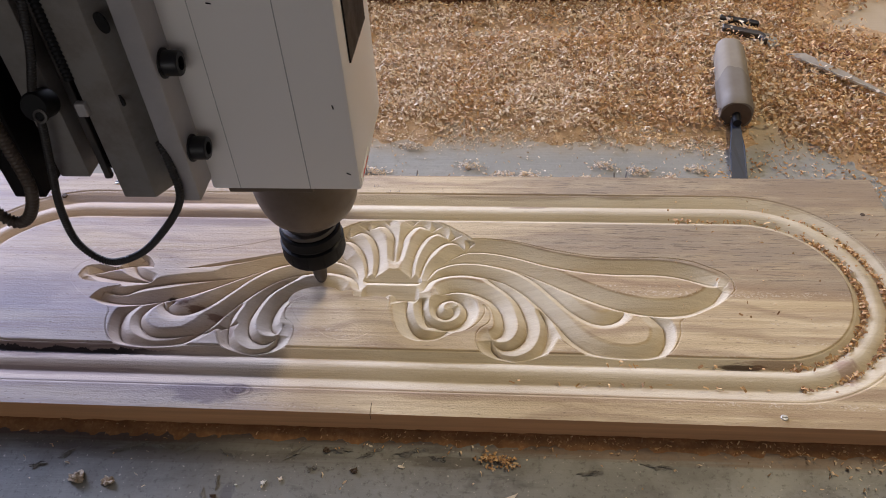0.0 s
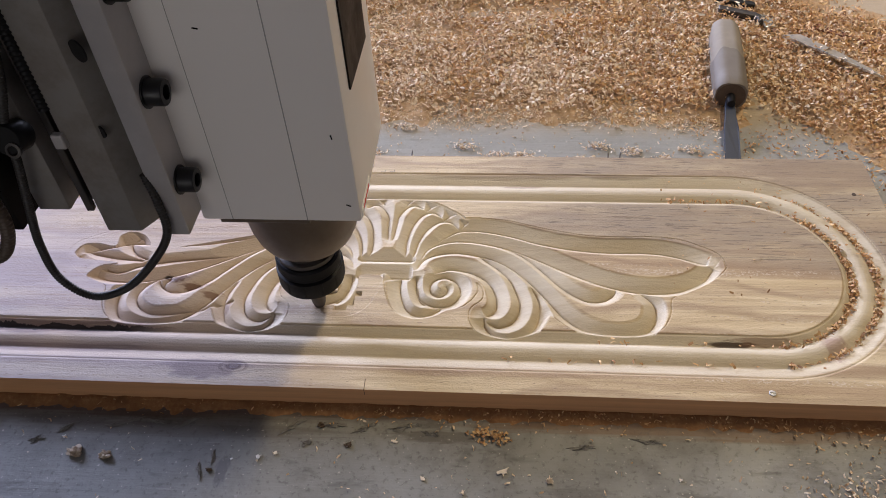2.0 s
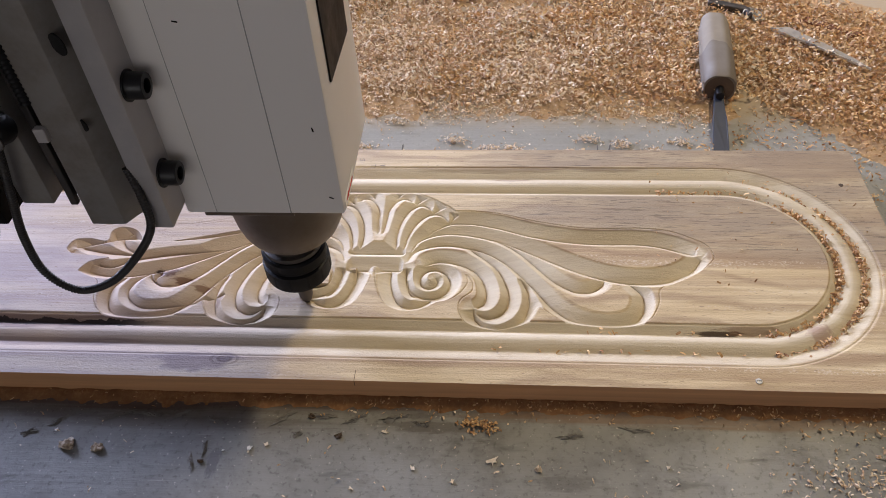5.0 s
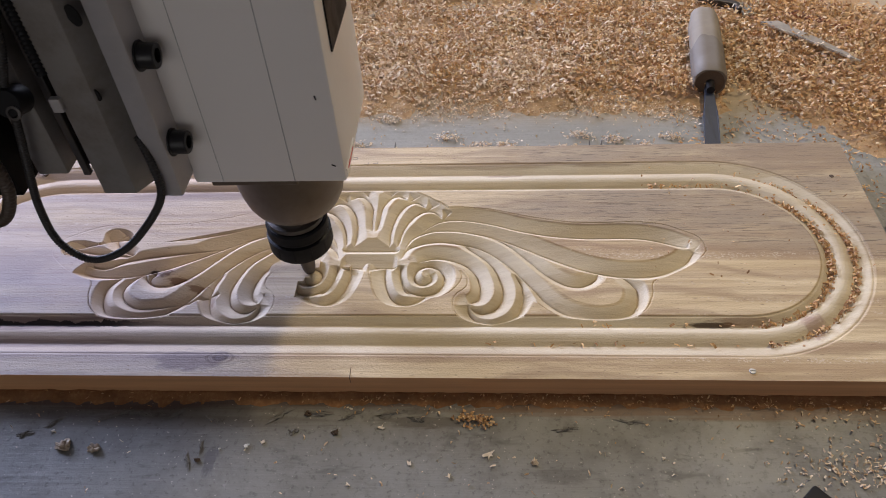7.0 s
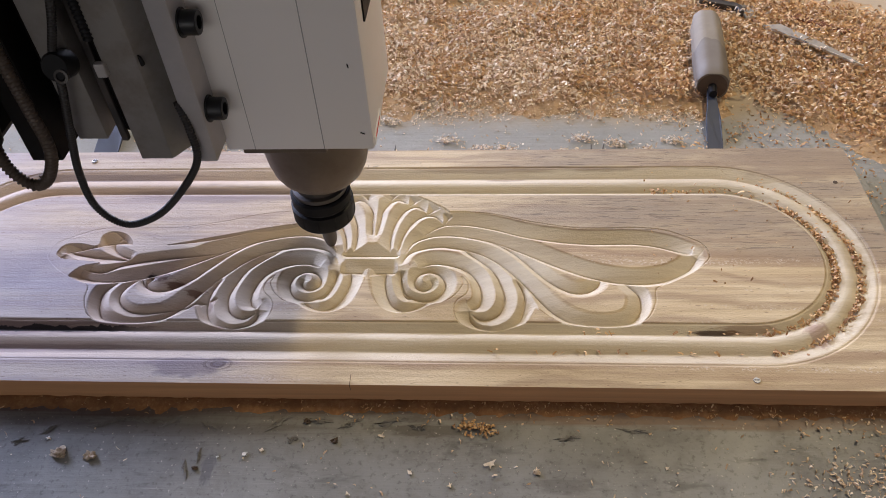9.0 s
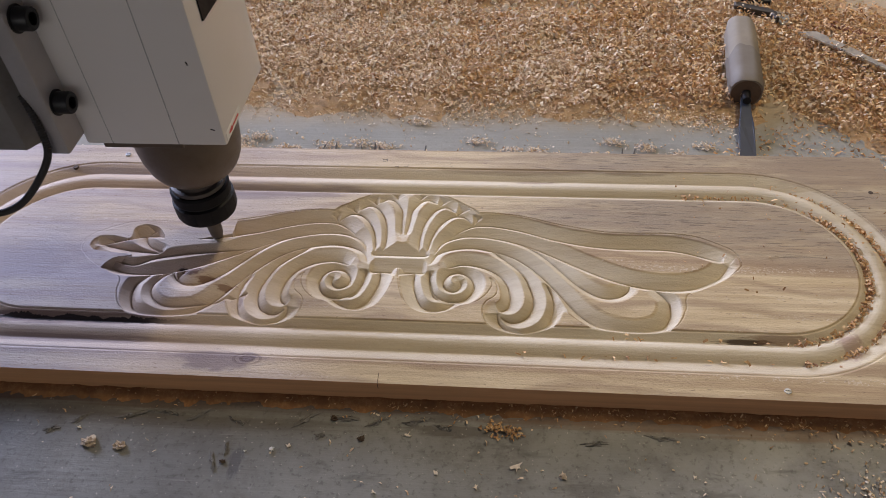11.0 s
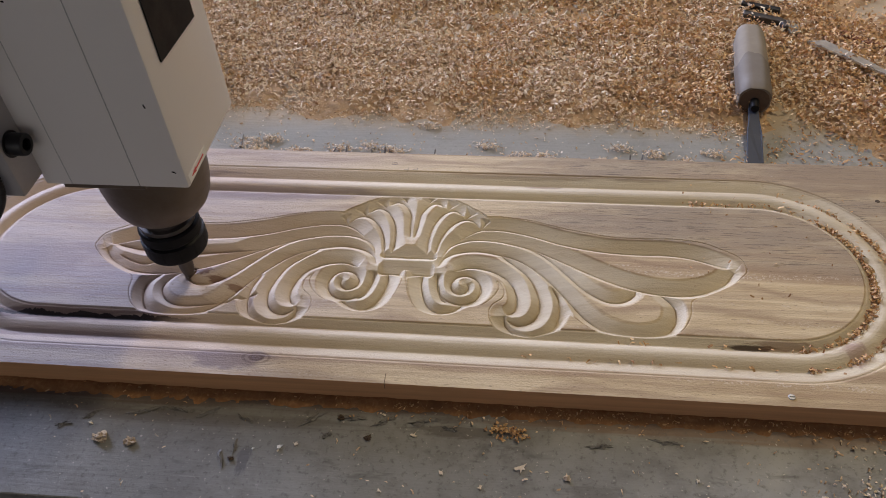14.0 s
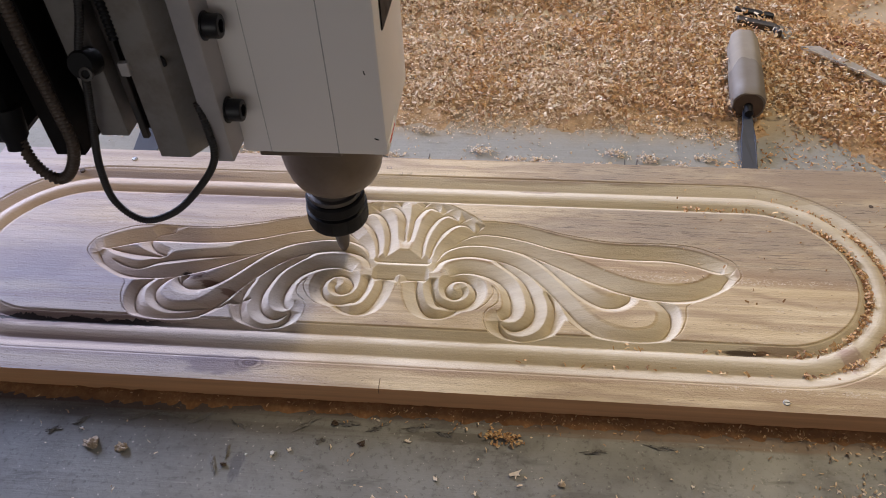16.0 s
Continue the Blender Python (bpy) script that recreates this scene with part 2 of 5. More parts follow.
def bench_paint():
    m, nt, b = material("bench_paint", 0.5)
    big = grain(nt, place(nt, (5, 5, 5)), 1.0, 6, 0.65)
    col = ramp(nt, big, [(0.3, (0.152, 0.150, 0.138)), (0.5, (0.212, 0.210, 0.193)), (0.72, (0.285, 0.282, 0.258))])
    dirt = grain(nt, place(nt, (26, 26, 26)), 1.0, 6, 0.75)
    col = mix(nt, ramp(nt, dirt, [(0.5, (0, 0, 0)), (0.72, (0.65, 0.65, 0.65))]), col, (0.13, 0.115, 0.10))
    pale = grain(nt, place(nt, (60, 40, 60), (7, 3, 0)), 1.0, 5, 0.7)
    col = mix(nt, ramp(nt, pale, [(0.66, (0, 0, 0)), (0.74, (0.8, 0.8, 0.8))]), col, (0.38, 0.365, 0.35))
    scratch = grain(nt, place(nt, (9, 170, 9), rotation=(0, 0, 0.12)), 1.0, 4, 0.6)
    col = mix(nt, ramp(nt, scratch, [(0.66, (0, 0, 0)), (0.72, (0.35, 0.35, 0.35))]), col, (0.42, 0.40, 0.38))
    smear = grain(nt, place(nt, (16, 46, 10), (0.5, 0, 0), (0, 0, 0.7)), 1.0, 4, 0.65, 0.5)
    col = mix(nt, ramp(nt, smear, [(0.60, (0, 0, 0)), (0.68, (0.6, 0.6, 0.6))]), col, (0.085, 0.078, 0.07))
    # the first oval is brown dust with the panel's shade painted in along its foot
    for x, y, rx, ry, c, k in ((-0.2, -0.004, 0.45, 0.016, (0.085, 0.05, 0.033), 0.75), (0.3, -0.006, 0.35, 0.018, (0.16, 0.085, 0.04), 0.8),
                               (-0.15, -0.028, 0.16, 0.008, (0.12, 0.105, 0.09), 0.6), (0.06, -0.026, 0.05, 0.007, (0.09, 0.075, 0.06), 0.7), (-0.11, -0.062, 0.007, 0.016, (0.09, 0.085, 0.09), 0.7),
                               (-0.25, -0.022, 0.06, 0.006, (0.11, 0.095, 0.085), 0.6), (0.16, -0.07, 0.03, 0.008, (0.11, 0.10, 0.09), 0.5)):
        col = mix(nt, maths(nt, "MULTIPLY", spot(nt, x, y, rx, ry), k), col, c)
    specks = grain(nt, place(nt, (330, 330, 330), (1, 5, 0)), 1.0, 2, 0.5)
    col = mix(nt, ramp(nt, specks, [(0.68, (0, 0, 0)), (0.73, (0.8, 0.8, 0.8))]), col, (0.50, 0.46, 0.40))
    grit = grain(nt, place(nt, (210, 210, 210), (3, 1, 0)), 1.0, 4, 0.7)
    col = mix(nt, ramp(nt, grit, [(0.55, (0, 0, 0)), (0.66, (0.55, 0.55, 0.55))]), col, (0.075, 0.068, 0.06))
    nt.links.new(col, b.inputs["Base Color"])
    # a film of fine dust that thickens towards the shavings behind the panel
    y_at = nt.nodes.new("ShaderNodeSeparateXYZ")
    nt.links.new(place(nt), y_at.inputs[0])

    def film(lo, hi):
        n = nt.nodes.new("ShaderNodeMapRange")
        n.interpolation_type = "SMOOTHSTEP"
        nt.links.new(maths(nt, "ADD", y_at.outputs[1], maths(nt, "MULTIPLY", maths(nt, "SUBTRACT", dirt, 0.5), 0.05)), n.inputs["Value"])
        n.inputs["From Min"].default_value, n.inputs["From Max"].default_value = lo, hi
        return n.outputs[0]

    col = mix(nt, maths(nt, "MULTIPLY", film(0.08, 0.30), 0.50), col, (0.37, 0.365, 0.315))
    col = mix(nt, maths(nt, "MULTIPLY", film(0.345, 0.405), 0.75), col, (0.46, 0.35, 0.22))
    nt.links.new(col, b.inputs["Base Color"])
    gloss = ramp(nt, dirt, [(0.3, (0.42,) * 3), (0.7, (0.68,) * 3)])
    nt.links.new(mix(nt, maths(nt, "MULTIPLY", film(0.05, 0.28), 0.85), gloss, (0.88, 0.88, 0.88)), b.inputs["Roughness"])
    bump(nt, b, maths(nt, "ADD", maths(nt, "ADD", dirt, scratch), maths(nt, "MULTIPLY", grit, 0.6)), 0.5, 0.0008)
    return m


def shaving_wood(name, stops, rough=0.8):
    m, nt, b = material(name, rough)
    isl = nt.nodes.new("ShaderNodeNewGeometry").outputs["Random Per Island"]
    col = ramp(nt, isl, stops)
    fibre = grain(nt, place(nt, (500, 500, 500)), 1.0, 2)
    col = mix(nt, 0.25, col, ramp(nt, fibre, [(0.3, (0.3, 0.17, 0.08)), (0.7, (0.8, 0.6, 0.4))]))
    nt.links.new(col, b.inputs["Base Color"])
    return m


def plain(name, colour, rough=0.5, metal=0.0, wear=0.25, scale=60.0, worn=None, fine=0.2):
    m, nt, b = material(name, rough, metal)
    n1 = grain(nt, place(nt, (scale,) * 3, world_space=False), 1.0, 5, 0.7)
    n2 = grain(nt, place(nt, (scale * 0.15,) * 3, world_space=False), 1.0, 3, 0.6)
    worn = worn or tuple(min(1, c * 1.6 + 0.03) for c in colour)
    col = mix(nt, maths(nt, "MULTIPLY", ramp(nt, n1, [(0.45, (0, 0, 0)), (0.75, (1, 1, 1))]), wear), colour, worn)
    col = mix(nt, maths(nt, "MULTIPLY", ramp(nt, n2, [(0.4, (0, 0, 0)), (0.7, (1, 1, 1))]), wear), col, tuple(c * 0.6 for c in colour))
    nt.links.new(col, b.inputs["Base Color"])
    nt.links.new(ramp(nt, n1, [(0.3, (max(0.05, rough - 0.12),) * 3), (0.7, (min(1, rough + 0.15),) * 3)]), b.inputs["Roughness"])
    bump(nt, b, n1, fine, 0.0004)
    return m


WOOD = panel_wood()
WOOD_SIDE = side_wood("panel_side_wood", (0.62, 0.33, 0.155))
WOOD_DARK = side_wood("plank_side_wood", (0.30, 0.13, 0.07))
BENCH = bench_paint()
SHAVING = shaving_wood("shaving_wood", [(0.0, (0.44, 0.28, 0.16)), (0.25, (0.68, 0.49, 0.31)), (0.6, (0.84, 0.67, 0.46)), (1.0, (0.95, 0.86, 0.68))])
SHAVING_WHITE = shaving_wood("pale_shaving_wood", [(0.0, (0.58, 0.46, 0.32)), (0.5, (0.76, 0.66, 0.52)), (1.0, (0.86, 0.80, 0.70))])
SHAVING_ORANGE = shaving_wood("orange_shaving_wood", [(0.0, (0.27, 0.115, 0.04)), (0.4, (0.54, 0.29, 0.105)), (0.8, (0.72, 0.45, 0.19)), (1.0, (0.85, 0.65, 0.36))])
DUST = plain("sawdust", (0.46, 0.30, 0.155), 0.95, 0, 0.8, 420, (0.68, 0.50, 0.30), 0.9)
DUST_ORANGE = plain("orange_sawdust", (0.30, 0.145, 0.058), 0.95, 0, 0.8, 300, (0.52, 0.29, 0.13), 0.9)
CHIP = plain("torn_chip_wood", (0.50, 0.40, 0.30), 0.95, 0, 0.9, 350, (0.70, 0.60, 0.48), 0.9)
WHITE_PAINT = plain("machine_paint", (0.80, 0.765, 0.73), 0.45, 0, 0.12, 14, (0.85, 0.82, 0.79), 0.05)
ALUMINIUM = plain("aluminium", (0.44, 0.42, 0.41), 0.42, 0.35, 0.25, 40)
STEEL = plain("ground_steel", (0.08, 0.074, 0.070), 0.45, 0.6, 0.3, 50, (0.22, 0.16, 0.12))
PLATE = plain("carriage_steel", (0.25, 0.235, 0.215), 0.5, 0.2, 0.55, 30, (0.13, 0.09, 0.065))
NOSE = plain("nose_metal", (0.135, 0.100, 0.072), 0.42, 0.3, 0.5, 30, (0.09, 0.055, 0.035))
BLACK_STEEL = plain("black_oxide_steel", (0.009, 0.009, 0.010), 0.38, 0.2, 0.3, 60, (0.03, 0.03, 0.033))
NUT_BLACK = plain("worn_black_steel", (0.0035, 0.0035, 0.0045), 0.58, 0, 0.3, 60, (0.010, 0.010, 0.012), 0.15)
NUT_BLACK.node_tree.nodes["Principled BSDF"].inputs["Specular IOR Level"].default_value = 0.2
CUTTER = plain("carbide_bit", (0.10, 0.08, 0.065), 0.5, 0.3, 0.3, 90)
HOLE = plain("dark_hole", (0.004, 0.004, 0.004), 0.9, 0, 0.1, 60, (0.006, 0.006, 0.006), 0.0)
BLACK_PLASTIC = plain("black_plastic", (0.006, 0.006, 0.007), 0.52, 0, 0.3, 40, (0.022, 0.021, 0.02))
# greasy metal, made near-black to hold the shade among the carriage plates
GREASE_SHADE = plain("greasy_shaded_metal", (0.007, 0.0062, 0.0055), 0.85, 0.0, 0.5, 35, (0.018, 0.012, 0.009))
for dull in (BLACK_PLASTIC, GREASE_SHADE):
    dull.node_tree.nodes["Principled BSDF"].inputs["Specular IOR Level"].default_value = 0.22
RUBBER = plain("conduit_rubber", (0.02, 0.018, 0.017), 0.5, 0, 0.3, 90, (0.07, 0.06, 0.05))
BRONZE_HOSE = plain("brown_conduit", (0.085, 0.062, 0.045), 0.5, 0.2, 0.4, 90, (0.05, 0.035, 0.025))
GREY_WOOD = plain("weathered_handle_wood", (0.25, 0.21, 0.155), 0.75, 0, 0.6, 45, (0.36, 0.31, 0.24))
GRIP = plain("darker_handle_wood", (0.17, 0.142, 0.11), 0.68, 0, 0.5, 25, (0.15, 0.12, 0.09))
HANDLE_END = plain("handle_end_grain", (0.085, 0.055, 0.035), 0.8, 0, 0.5, 120)
BLADE = plain("blued_blade_steel", (0.030, 0.036, 0.052), 0.62, 0.1, 0.3, 40, (0.08, 0.085, 0.10))
STEEL_DULL = plain("dull_screw_steel", (0.42, 0.42, 0.42), 0.5, 0.5, 0.4, 500)
BRIGHT = plain("bright_steel", (0.62, 0.62, 0.60), 0.3, 0.9, 0.2, 80)
SAW_STEEL = plain("dusty_blade_steel", (0.34, 0.31, 0.27), 0.6, 0.3, 0.5, 90, (0.60, 0.50, 0.38))
SEAM = plain("panel_seam", (0.33, 0.32, 0.305), 0.7, 0, 0.3)
STICKER = plain("sticker_white", (0.80, 0.79, 0.76), 0.5, 0, 0.05)
RED = plain("sticker_red", (0.55, 0.05, 0.04), 0.5, 0, 0.05)
NAIL = plain("nail_steel", (0.16, 0.15, 0.14), 0.45, 0.7, 0.3, 200)
WALL = plain("wall_plaster", (0.16, 0.145, 0.13), 0.9, 0, 0.3, 3)
CONCRETE = plain("floor_concrete", (0.18, 0.17, 0.16), 0.85, 0, 0.4, 5)


# ---- mesh helpers ----
def part(name, bm, mat, parent=None, label="", smooth=None):
    me = bpy.data.meshes.new(name)
    bm.to_mesh(me)
    bm.free()
    me.materials.append(mat)
    ob = new(name, me)
    ob.parent = parent
    if smooth is not None:
        me.polygons.foreach_set("use_smooth", [True] * len(me.polygons))
        me.set_sharp_from_angle(angle=radians(smooth))
    if label:
        tagged(ob, label)
    return ob


def box(x0, y0, z0, x1, y1, z1, bevel=0.0, segments=2, bm=None):
    own = bmesh.new()
    bmesh.ops.create_cube(own, size=1, matrix=Matrix.LocRotScale(((x0 + x1) / 2, (y0 + y1) / 2, (z0 + z1) / 2), None, (x1 - x0, y1 - y0, z1 - z0)))
    if bevel:
        bmesh.ops.bevel(own, geom=own.edges[:], offset=bevel, segments=segments, affect="EDGES", profile=0.5)
    return join(bm, own) if bm else own


def join(bm, own):
    me = bpy.data.meshes.new("tmp")
    own.to_mesh(me)
    own.free()
    bm.from_mesh(me)
    bpy.data.meshes.remove(me)
    return bm


def lathe(profile, steps=48, m=None, bm=None):
    """Rings (radius, height) turned round the z axis, closed at both ends."""
    own = bmesh.new()
    rings = [[own.verts.new((r * math.cos(2 * math.pi * k / steps), r * math.sin(2 * math.pi * k / steps), z)) for k in range(steps)] for r, z in profile]
    for a, b in zip(rings, rings[1:]):
        for k in range(steps):
            own.faces.new((a[k], a[(k + 1) % steps], b[(k + 1) % steps], b[k]))
    own.faces.new(rings[0][::-1])
    own.faces.new(rings[-1])
    if m:
        own.transform(m)
    bmesh.ops.recalc_face_normals(own, faces=own.faces)
    return join(bm, own) if bm else own


def prism(outline, z0, z1, bevel=0.0, m=None):
    own = bmesh.new()
    low = [own.verts.new((x, y, z0)) for x, y in outline]
    top = [own.verts.new((x, y, z1)) for x, y in outline]
    n = len(outline)
    own.faces.new(low[::-1])
    own.faces.new(top)
    for k in range(n):
        own.faces.new((low[k], low[(k + 1) % n], top[(k + 1) % n], top[k]))
    bmesh.ops.recalc_face_normals(own, faces=own.faces)
    if bevel:
        bmesh.ops.bevel(own, geom=own.edges[:], offset=bevel, segments=2, affect="EDGES", profile=0.5)
    if m:
        own.transform(m)
    return own


def smooth_line(points, per=10, closed=False):
    """Catmull-Rom through the points."""
    p = np.array(points, float)
    p = np.vstack([p[-1:], p, p[:2]]) if closed else np.vstack([2 * p[0] - p[1], p, 2 * p[-1] - p[-2]])
    u = np.linspace(0, 1, per, endpoint=False)[:, None]
    out = []
    for a, b, c, d in zip(p, p[1:], p[2:], p[3:]):
        out.append(0.5 * (2 * b + (c - a) * u + (2 * a - 5 * b + 4 * c - d) * u**2 + (3 * b - a - 3 * c + d) * u**3))
    if not closed:
        out.append(p[-2:-1])
    return np.vstack(out)


def tube(points, radius, ribs=0.0, pitch=0.004, steps=10):
    """A hose along the points; ribs: how far its corrugation stands out."""
    line = smooth_line(points, 12)
    seg = np.linalg.norm(np.diff(line, axis=0), axis=1)
    run = np.r_[0, np.cumsum(seg)]
    n = max(8, int(run[-1] / (pitch / 4 if ribs else 0.004)))
    s = np.linspace(0, run[-1], n)
    line = np.stack([np.interp(s, run, line[:, k]) for k in range(3)], 1)
    bm = bmesh.new()
    up, rings = Vector((0.3, -1, 0.2)).normalized(), []
    for i in range(n):
        d = Vector(line[min(i + 1, n - 1)] - line[max(i - 1, 0)]).normalized()
        a = d.cross(up).normalized()
        b = d.cross(a)
        up = -b if b.dot(up) < 0 else b
        r = radius + (ribs if ribs and i % 4 in (0, 1) else 0)
        rings.append([bm.verts.new(Vector(line[i]) + r * (math.cos(2 * math.pi * k / steps) * a + math.sin(2 * math.pi * k / steps) * b)) for k in range(steps)])
    for p, q in zip(rings, rings[1:]):
        for k in range(steps):
            bm.faces.new((p[k], p[(k + 1) % steps], q[(k + 1) % steps], q[k]))
    bm.faces.new(rings[0][::-1])
    bm.faces.new(rings[-1])
    bmesh.ops.recalc_face_normals(bm, faces=bm.faces)
    return bm


def sheet(name, xs, ys, zs, mat, parent=None):
    """A height field over the ground plan."""
    nx, ny = len(xs), len(ys)
    gx, gy = np.meshgrid(xs, ys)
    co = np.stack([gx, gy, zs], -1).reshape(-1, 3)
    i = (np.arange(ny - 1)[:, None] * nx + np.arange(nx - 1)).ravel()
    quads = np.stack([i, i + 1, i + nx + 1, i + nx], 1)
    return raw_mesh(name, co, quads, mat, parent)


def raw_mesh(name, co, quads, mat, parent=None, smooth=True):
    me = bpy.data.meshes.new(name)
    me.vertices.add(len(co))
    me.vertices.foreach_set("co", np.asarray(co, np.float32).ravel())
    me.loops.add(quads.size)
    me.loops.foreach_set("vertex_index", quads.astype(np.int32).ravel())
    me.polygons.add(len(quads))
    me.polygons.foreach_set("loop_start", np.arange(0, quads.size, 4, dtype=np.int32))
    me.polygons.foreach_set("loop_total", np.full(len(quads), 4, np.int32))
    me.polygons.foreach_set("use_smooth", np.full(len(quads), smooth))
    me.update(calc_edges=True)
    me.materials.append(mat)
    ob = new(name, me)
    ob.parent = parent
    return ob


def thing(name, label, category, m=None, group="", kind=""):
    ob = new(name)
    if m:
        ob.matrix_world = m
    return tagged(ob, label, category, group, kind)


# ---- the workshop round the bench ----
def slab(name, x0, y0, z0, x1, y1, z1, mat, label):
    return tagged(part(name, box(x0, y0, z0, x1, y1, z1), mat), label, name.split("_")[0], kind="structure")


def opening_wall(name, along, at, lo, hi, z0, z1, hole, thick, mat, label):
    """A wall with one opening (from, to, sill, head) through it."""
    bm = bmesh.new()
    a, b, s, h = hole
    for u0, u1, v0, v1 in ((lo, a, z0, z1), (b, hi, z0, z1), (a, b, z0, s), (a, b, h, z1)):
        if u1 - u0 > 0.001 and v1 - v0 > 0.001:
            if along == "x":
                box(u0, at, v0, u1, at + thick, v1, bm=bm)
            else:
                box(at, u0, v0, at + thick, u1, v1, bm=bm)
    return tagged(part(name, bm, mat), label, "wall", kind="structure")


slab("floor", -3.2, -3.2, FLOOR - 0.1, 3.4, 4.2, FLOOR, CONCRETE, "worn grey concrete workshop floor")
opening_wall("wall_north", "x", 4.0, -3.2, 3.4, FLOOR, CEIL, (-1.4, 0.2, 0.5, 1.8), 0.2, WALL, "plain plastered wall with a window opening")
opening_wall("wall_west", "y", -3.2, -3.0, 4.0, FLOOR, CEIL, (1.6, 3.4, 0.55, 1.95), 0.2, WALL, "plain plastered wall with a wide window opening")
opening_wall("wall_south", "x", -3.2, -3.2, 3.4, FLOOR, CEIL, (-1.4, 0.8, 0.15, 1.65), 0.2, WALL, "plain plastered wall with a wide window opening")
slab("wall_east", 3.2, -3.0, FLOOR, 3.4, 4.0, CEIL, WALL, "plain plastered workshop wall")
ceil = bmesh.new()
for x0, y0, x1, y1 in ((-3.2, -3.2, 0.98, 4.2), (1.26, -3.2, 3.4, 4.2), (0.98, -3.2, 1.26, 0.62), (0.98, 1.62, 1.26, 4.2)):
    box(x0, y0, CEIL, x1, y1, CEIL + 0.1, bm=ceil)
tagged(part("ceiling", ceil, WALL), "plain workshop ceiling with a long narrow roof light", "ceiling", kind="structure")

# ---- bench ----
bench = thing("machine_bench", "grey painted machine bench strewn with shavings", "bench", pose(0, 0, 0))
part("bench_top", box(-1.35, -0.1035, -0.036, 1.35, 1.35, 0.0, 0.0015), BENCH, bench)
for x in (-1.2, 1.15):
    for y in (-0.06, 1.25):
        part("leg", box(x, y, FLOOR, x + 0.07, y + 0.07, -0.036, 0.003), GREASE_SHADE, bench)
part("side_rail", box(-1.25, -0.05, -0.12, 1.25, -0.02, -0.036, 0.002), GREASE_SHADE, bench)

# ---- carved panel ----
T = 0.023
AXIS = -5.0                      # the ornament's centre line, mm
X0, X1, Y0, Y1 = -471.5, 461.8, 0.0, 292.5
MID_Y, END_R, END_X = 143.0, 121.0, 319.0

OUTLINE = [(-5, 124), (-2, 105), (5, 86), (16, 76), (30, 73), (43, 76), (54, 83), (67, 87), (76, 96), (81, 107), (79, 115), (85, 106), (84, 96), (76, 88),
           (73, 79), (76, 67), (86, 58), (98, 54), (108, 53), (122, 57), (135, 65), (143, 80)]
OUTLINE_LEAF = [(143, 80), (157, 68), (175, 61), (203, 59), (224, 62), (237, 71), (245, 87), (248, 102), (265, 111), (283, 122), (297, 135), (300, 143), (296, 156),
                (283, 165), (264, 174), (239, 177), (208, 176), (182, 177), (156, 182), (135, 187), (109, 195), (81, 199), (66, 199)]
OUTLINE_SHELL = [(66, 199), (60, 204.5), (53, 209), (44, 215.5), (34, 221), (23, 226.5), (12, 229.5), (3, 230.5), (-5, 230.5)]
GROOVES = {
    "leaf_upper": ([(36, 160), (45, 174), (60, 185), (82, 186), (109, 180), (135, 171), (166, 164), (197, 161), (237, 161), (262, 156), (285, 145)], 6.0),
    "leaf_lower": ([(26, 143), (32, 160), (45, 169), (61, 172), (82, 170), (109, 162), (135, 149), (160, 135), (184, 123), (208, 115), (232, 112), (256, 115), (277, 125), (289, 139)], 6.0),
    "tongue": ([(96, 165), (112, 158), (127, 146), (142, 129), (156, 113), (173, 101), (187, 100), (198, 107), (201, 114)], 5.0),
    "hook": ([(24, 132), (29, 145), (41, 153), (59, 156), (78, 153), (96, 147), (112, 136), (127, 120), (139, 104), (155, 82), (171, 69), (187, 63), (205, 62), (222, 68), (231, 80), (233, 95), (228, 104), (219, 111)], 6.0),
    "lobe_mid": ([(78, 153), (94, 140), (107, 126), (114, 109), (117, 92), (112, 77), (100, 70), (88, 74)], 6.0),
    "lobe_out": ([(127, 114), (133, 102), (134, 86), (130, 71), (122, 61), (108, 56), (96, 61), (88, 69), (86, 77)], 6.0),
    "lobe_in": ([(40, 128), (50, 134), (63, 134), (76, 130), (87, 123), (94, 112), (97, 97), (95, 86), (88, 79)], 6.0),
    "cusp_out": ([(51, 89), (44, 85), (34, 80), (23, 83), (16, 92), (11, 109), (11, 124)], 6.0),
    "cusp_in": ([(37, 91), (30, 96), (25.5, 108), (24, 123)], 6.0),
    "shell_1": ([(-3, 168), (-1, 189), (0, 203), (7, 216), (16, 220), (25, 213)], 5.0),
    "shell_2": ([(12, 147), (11, 166), (14, 187), (22, 204), (34, 210), (44, 201)], 5.0),
    "shell_3": ([(19, 147), (22, 167), (29, 185), (40, 196), (52, 196), (61, 185)], 5.0),
    "bar_top": ([(-31, 144), (-5, 144), (22, 144)], 5.0),
    "bar_foot": ([(-29, 122.5), (-5, 122.5), (21, 122.5)], 5.0),
}
# the scroll winds in from the rim to its eye
GROOVES["scroll"] = ([(48 + r * math.cos(a), 110.5 + r * math.sin(a)) for r, a in ((23 - 19 * k / 13, math.pi - 0.2 + 2 * math.pi * 1.6 * k / 13) for k in range(13, -1, -1))], 6.0)
for k, (a, c) in enumerate((((60, 184), (65.5, 197)), ((43.5, 198.5), (52, 208.5)), ((25, 211), (33, 221)), ((5, 219), (11, 229.5)))):
    GROOVES["notch_%d" % k] = ([a, ((a[0] + c[0]) / 2, (a[1] + c[1]) / 2), c], 5.0)
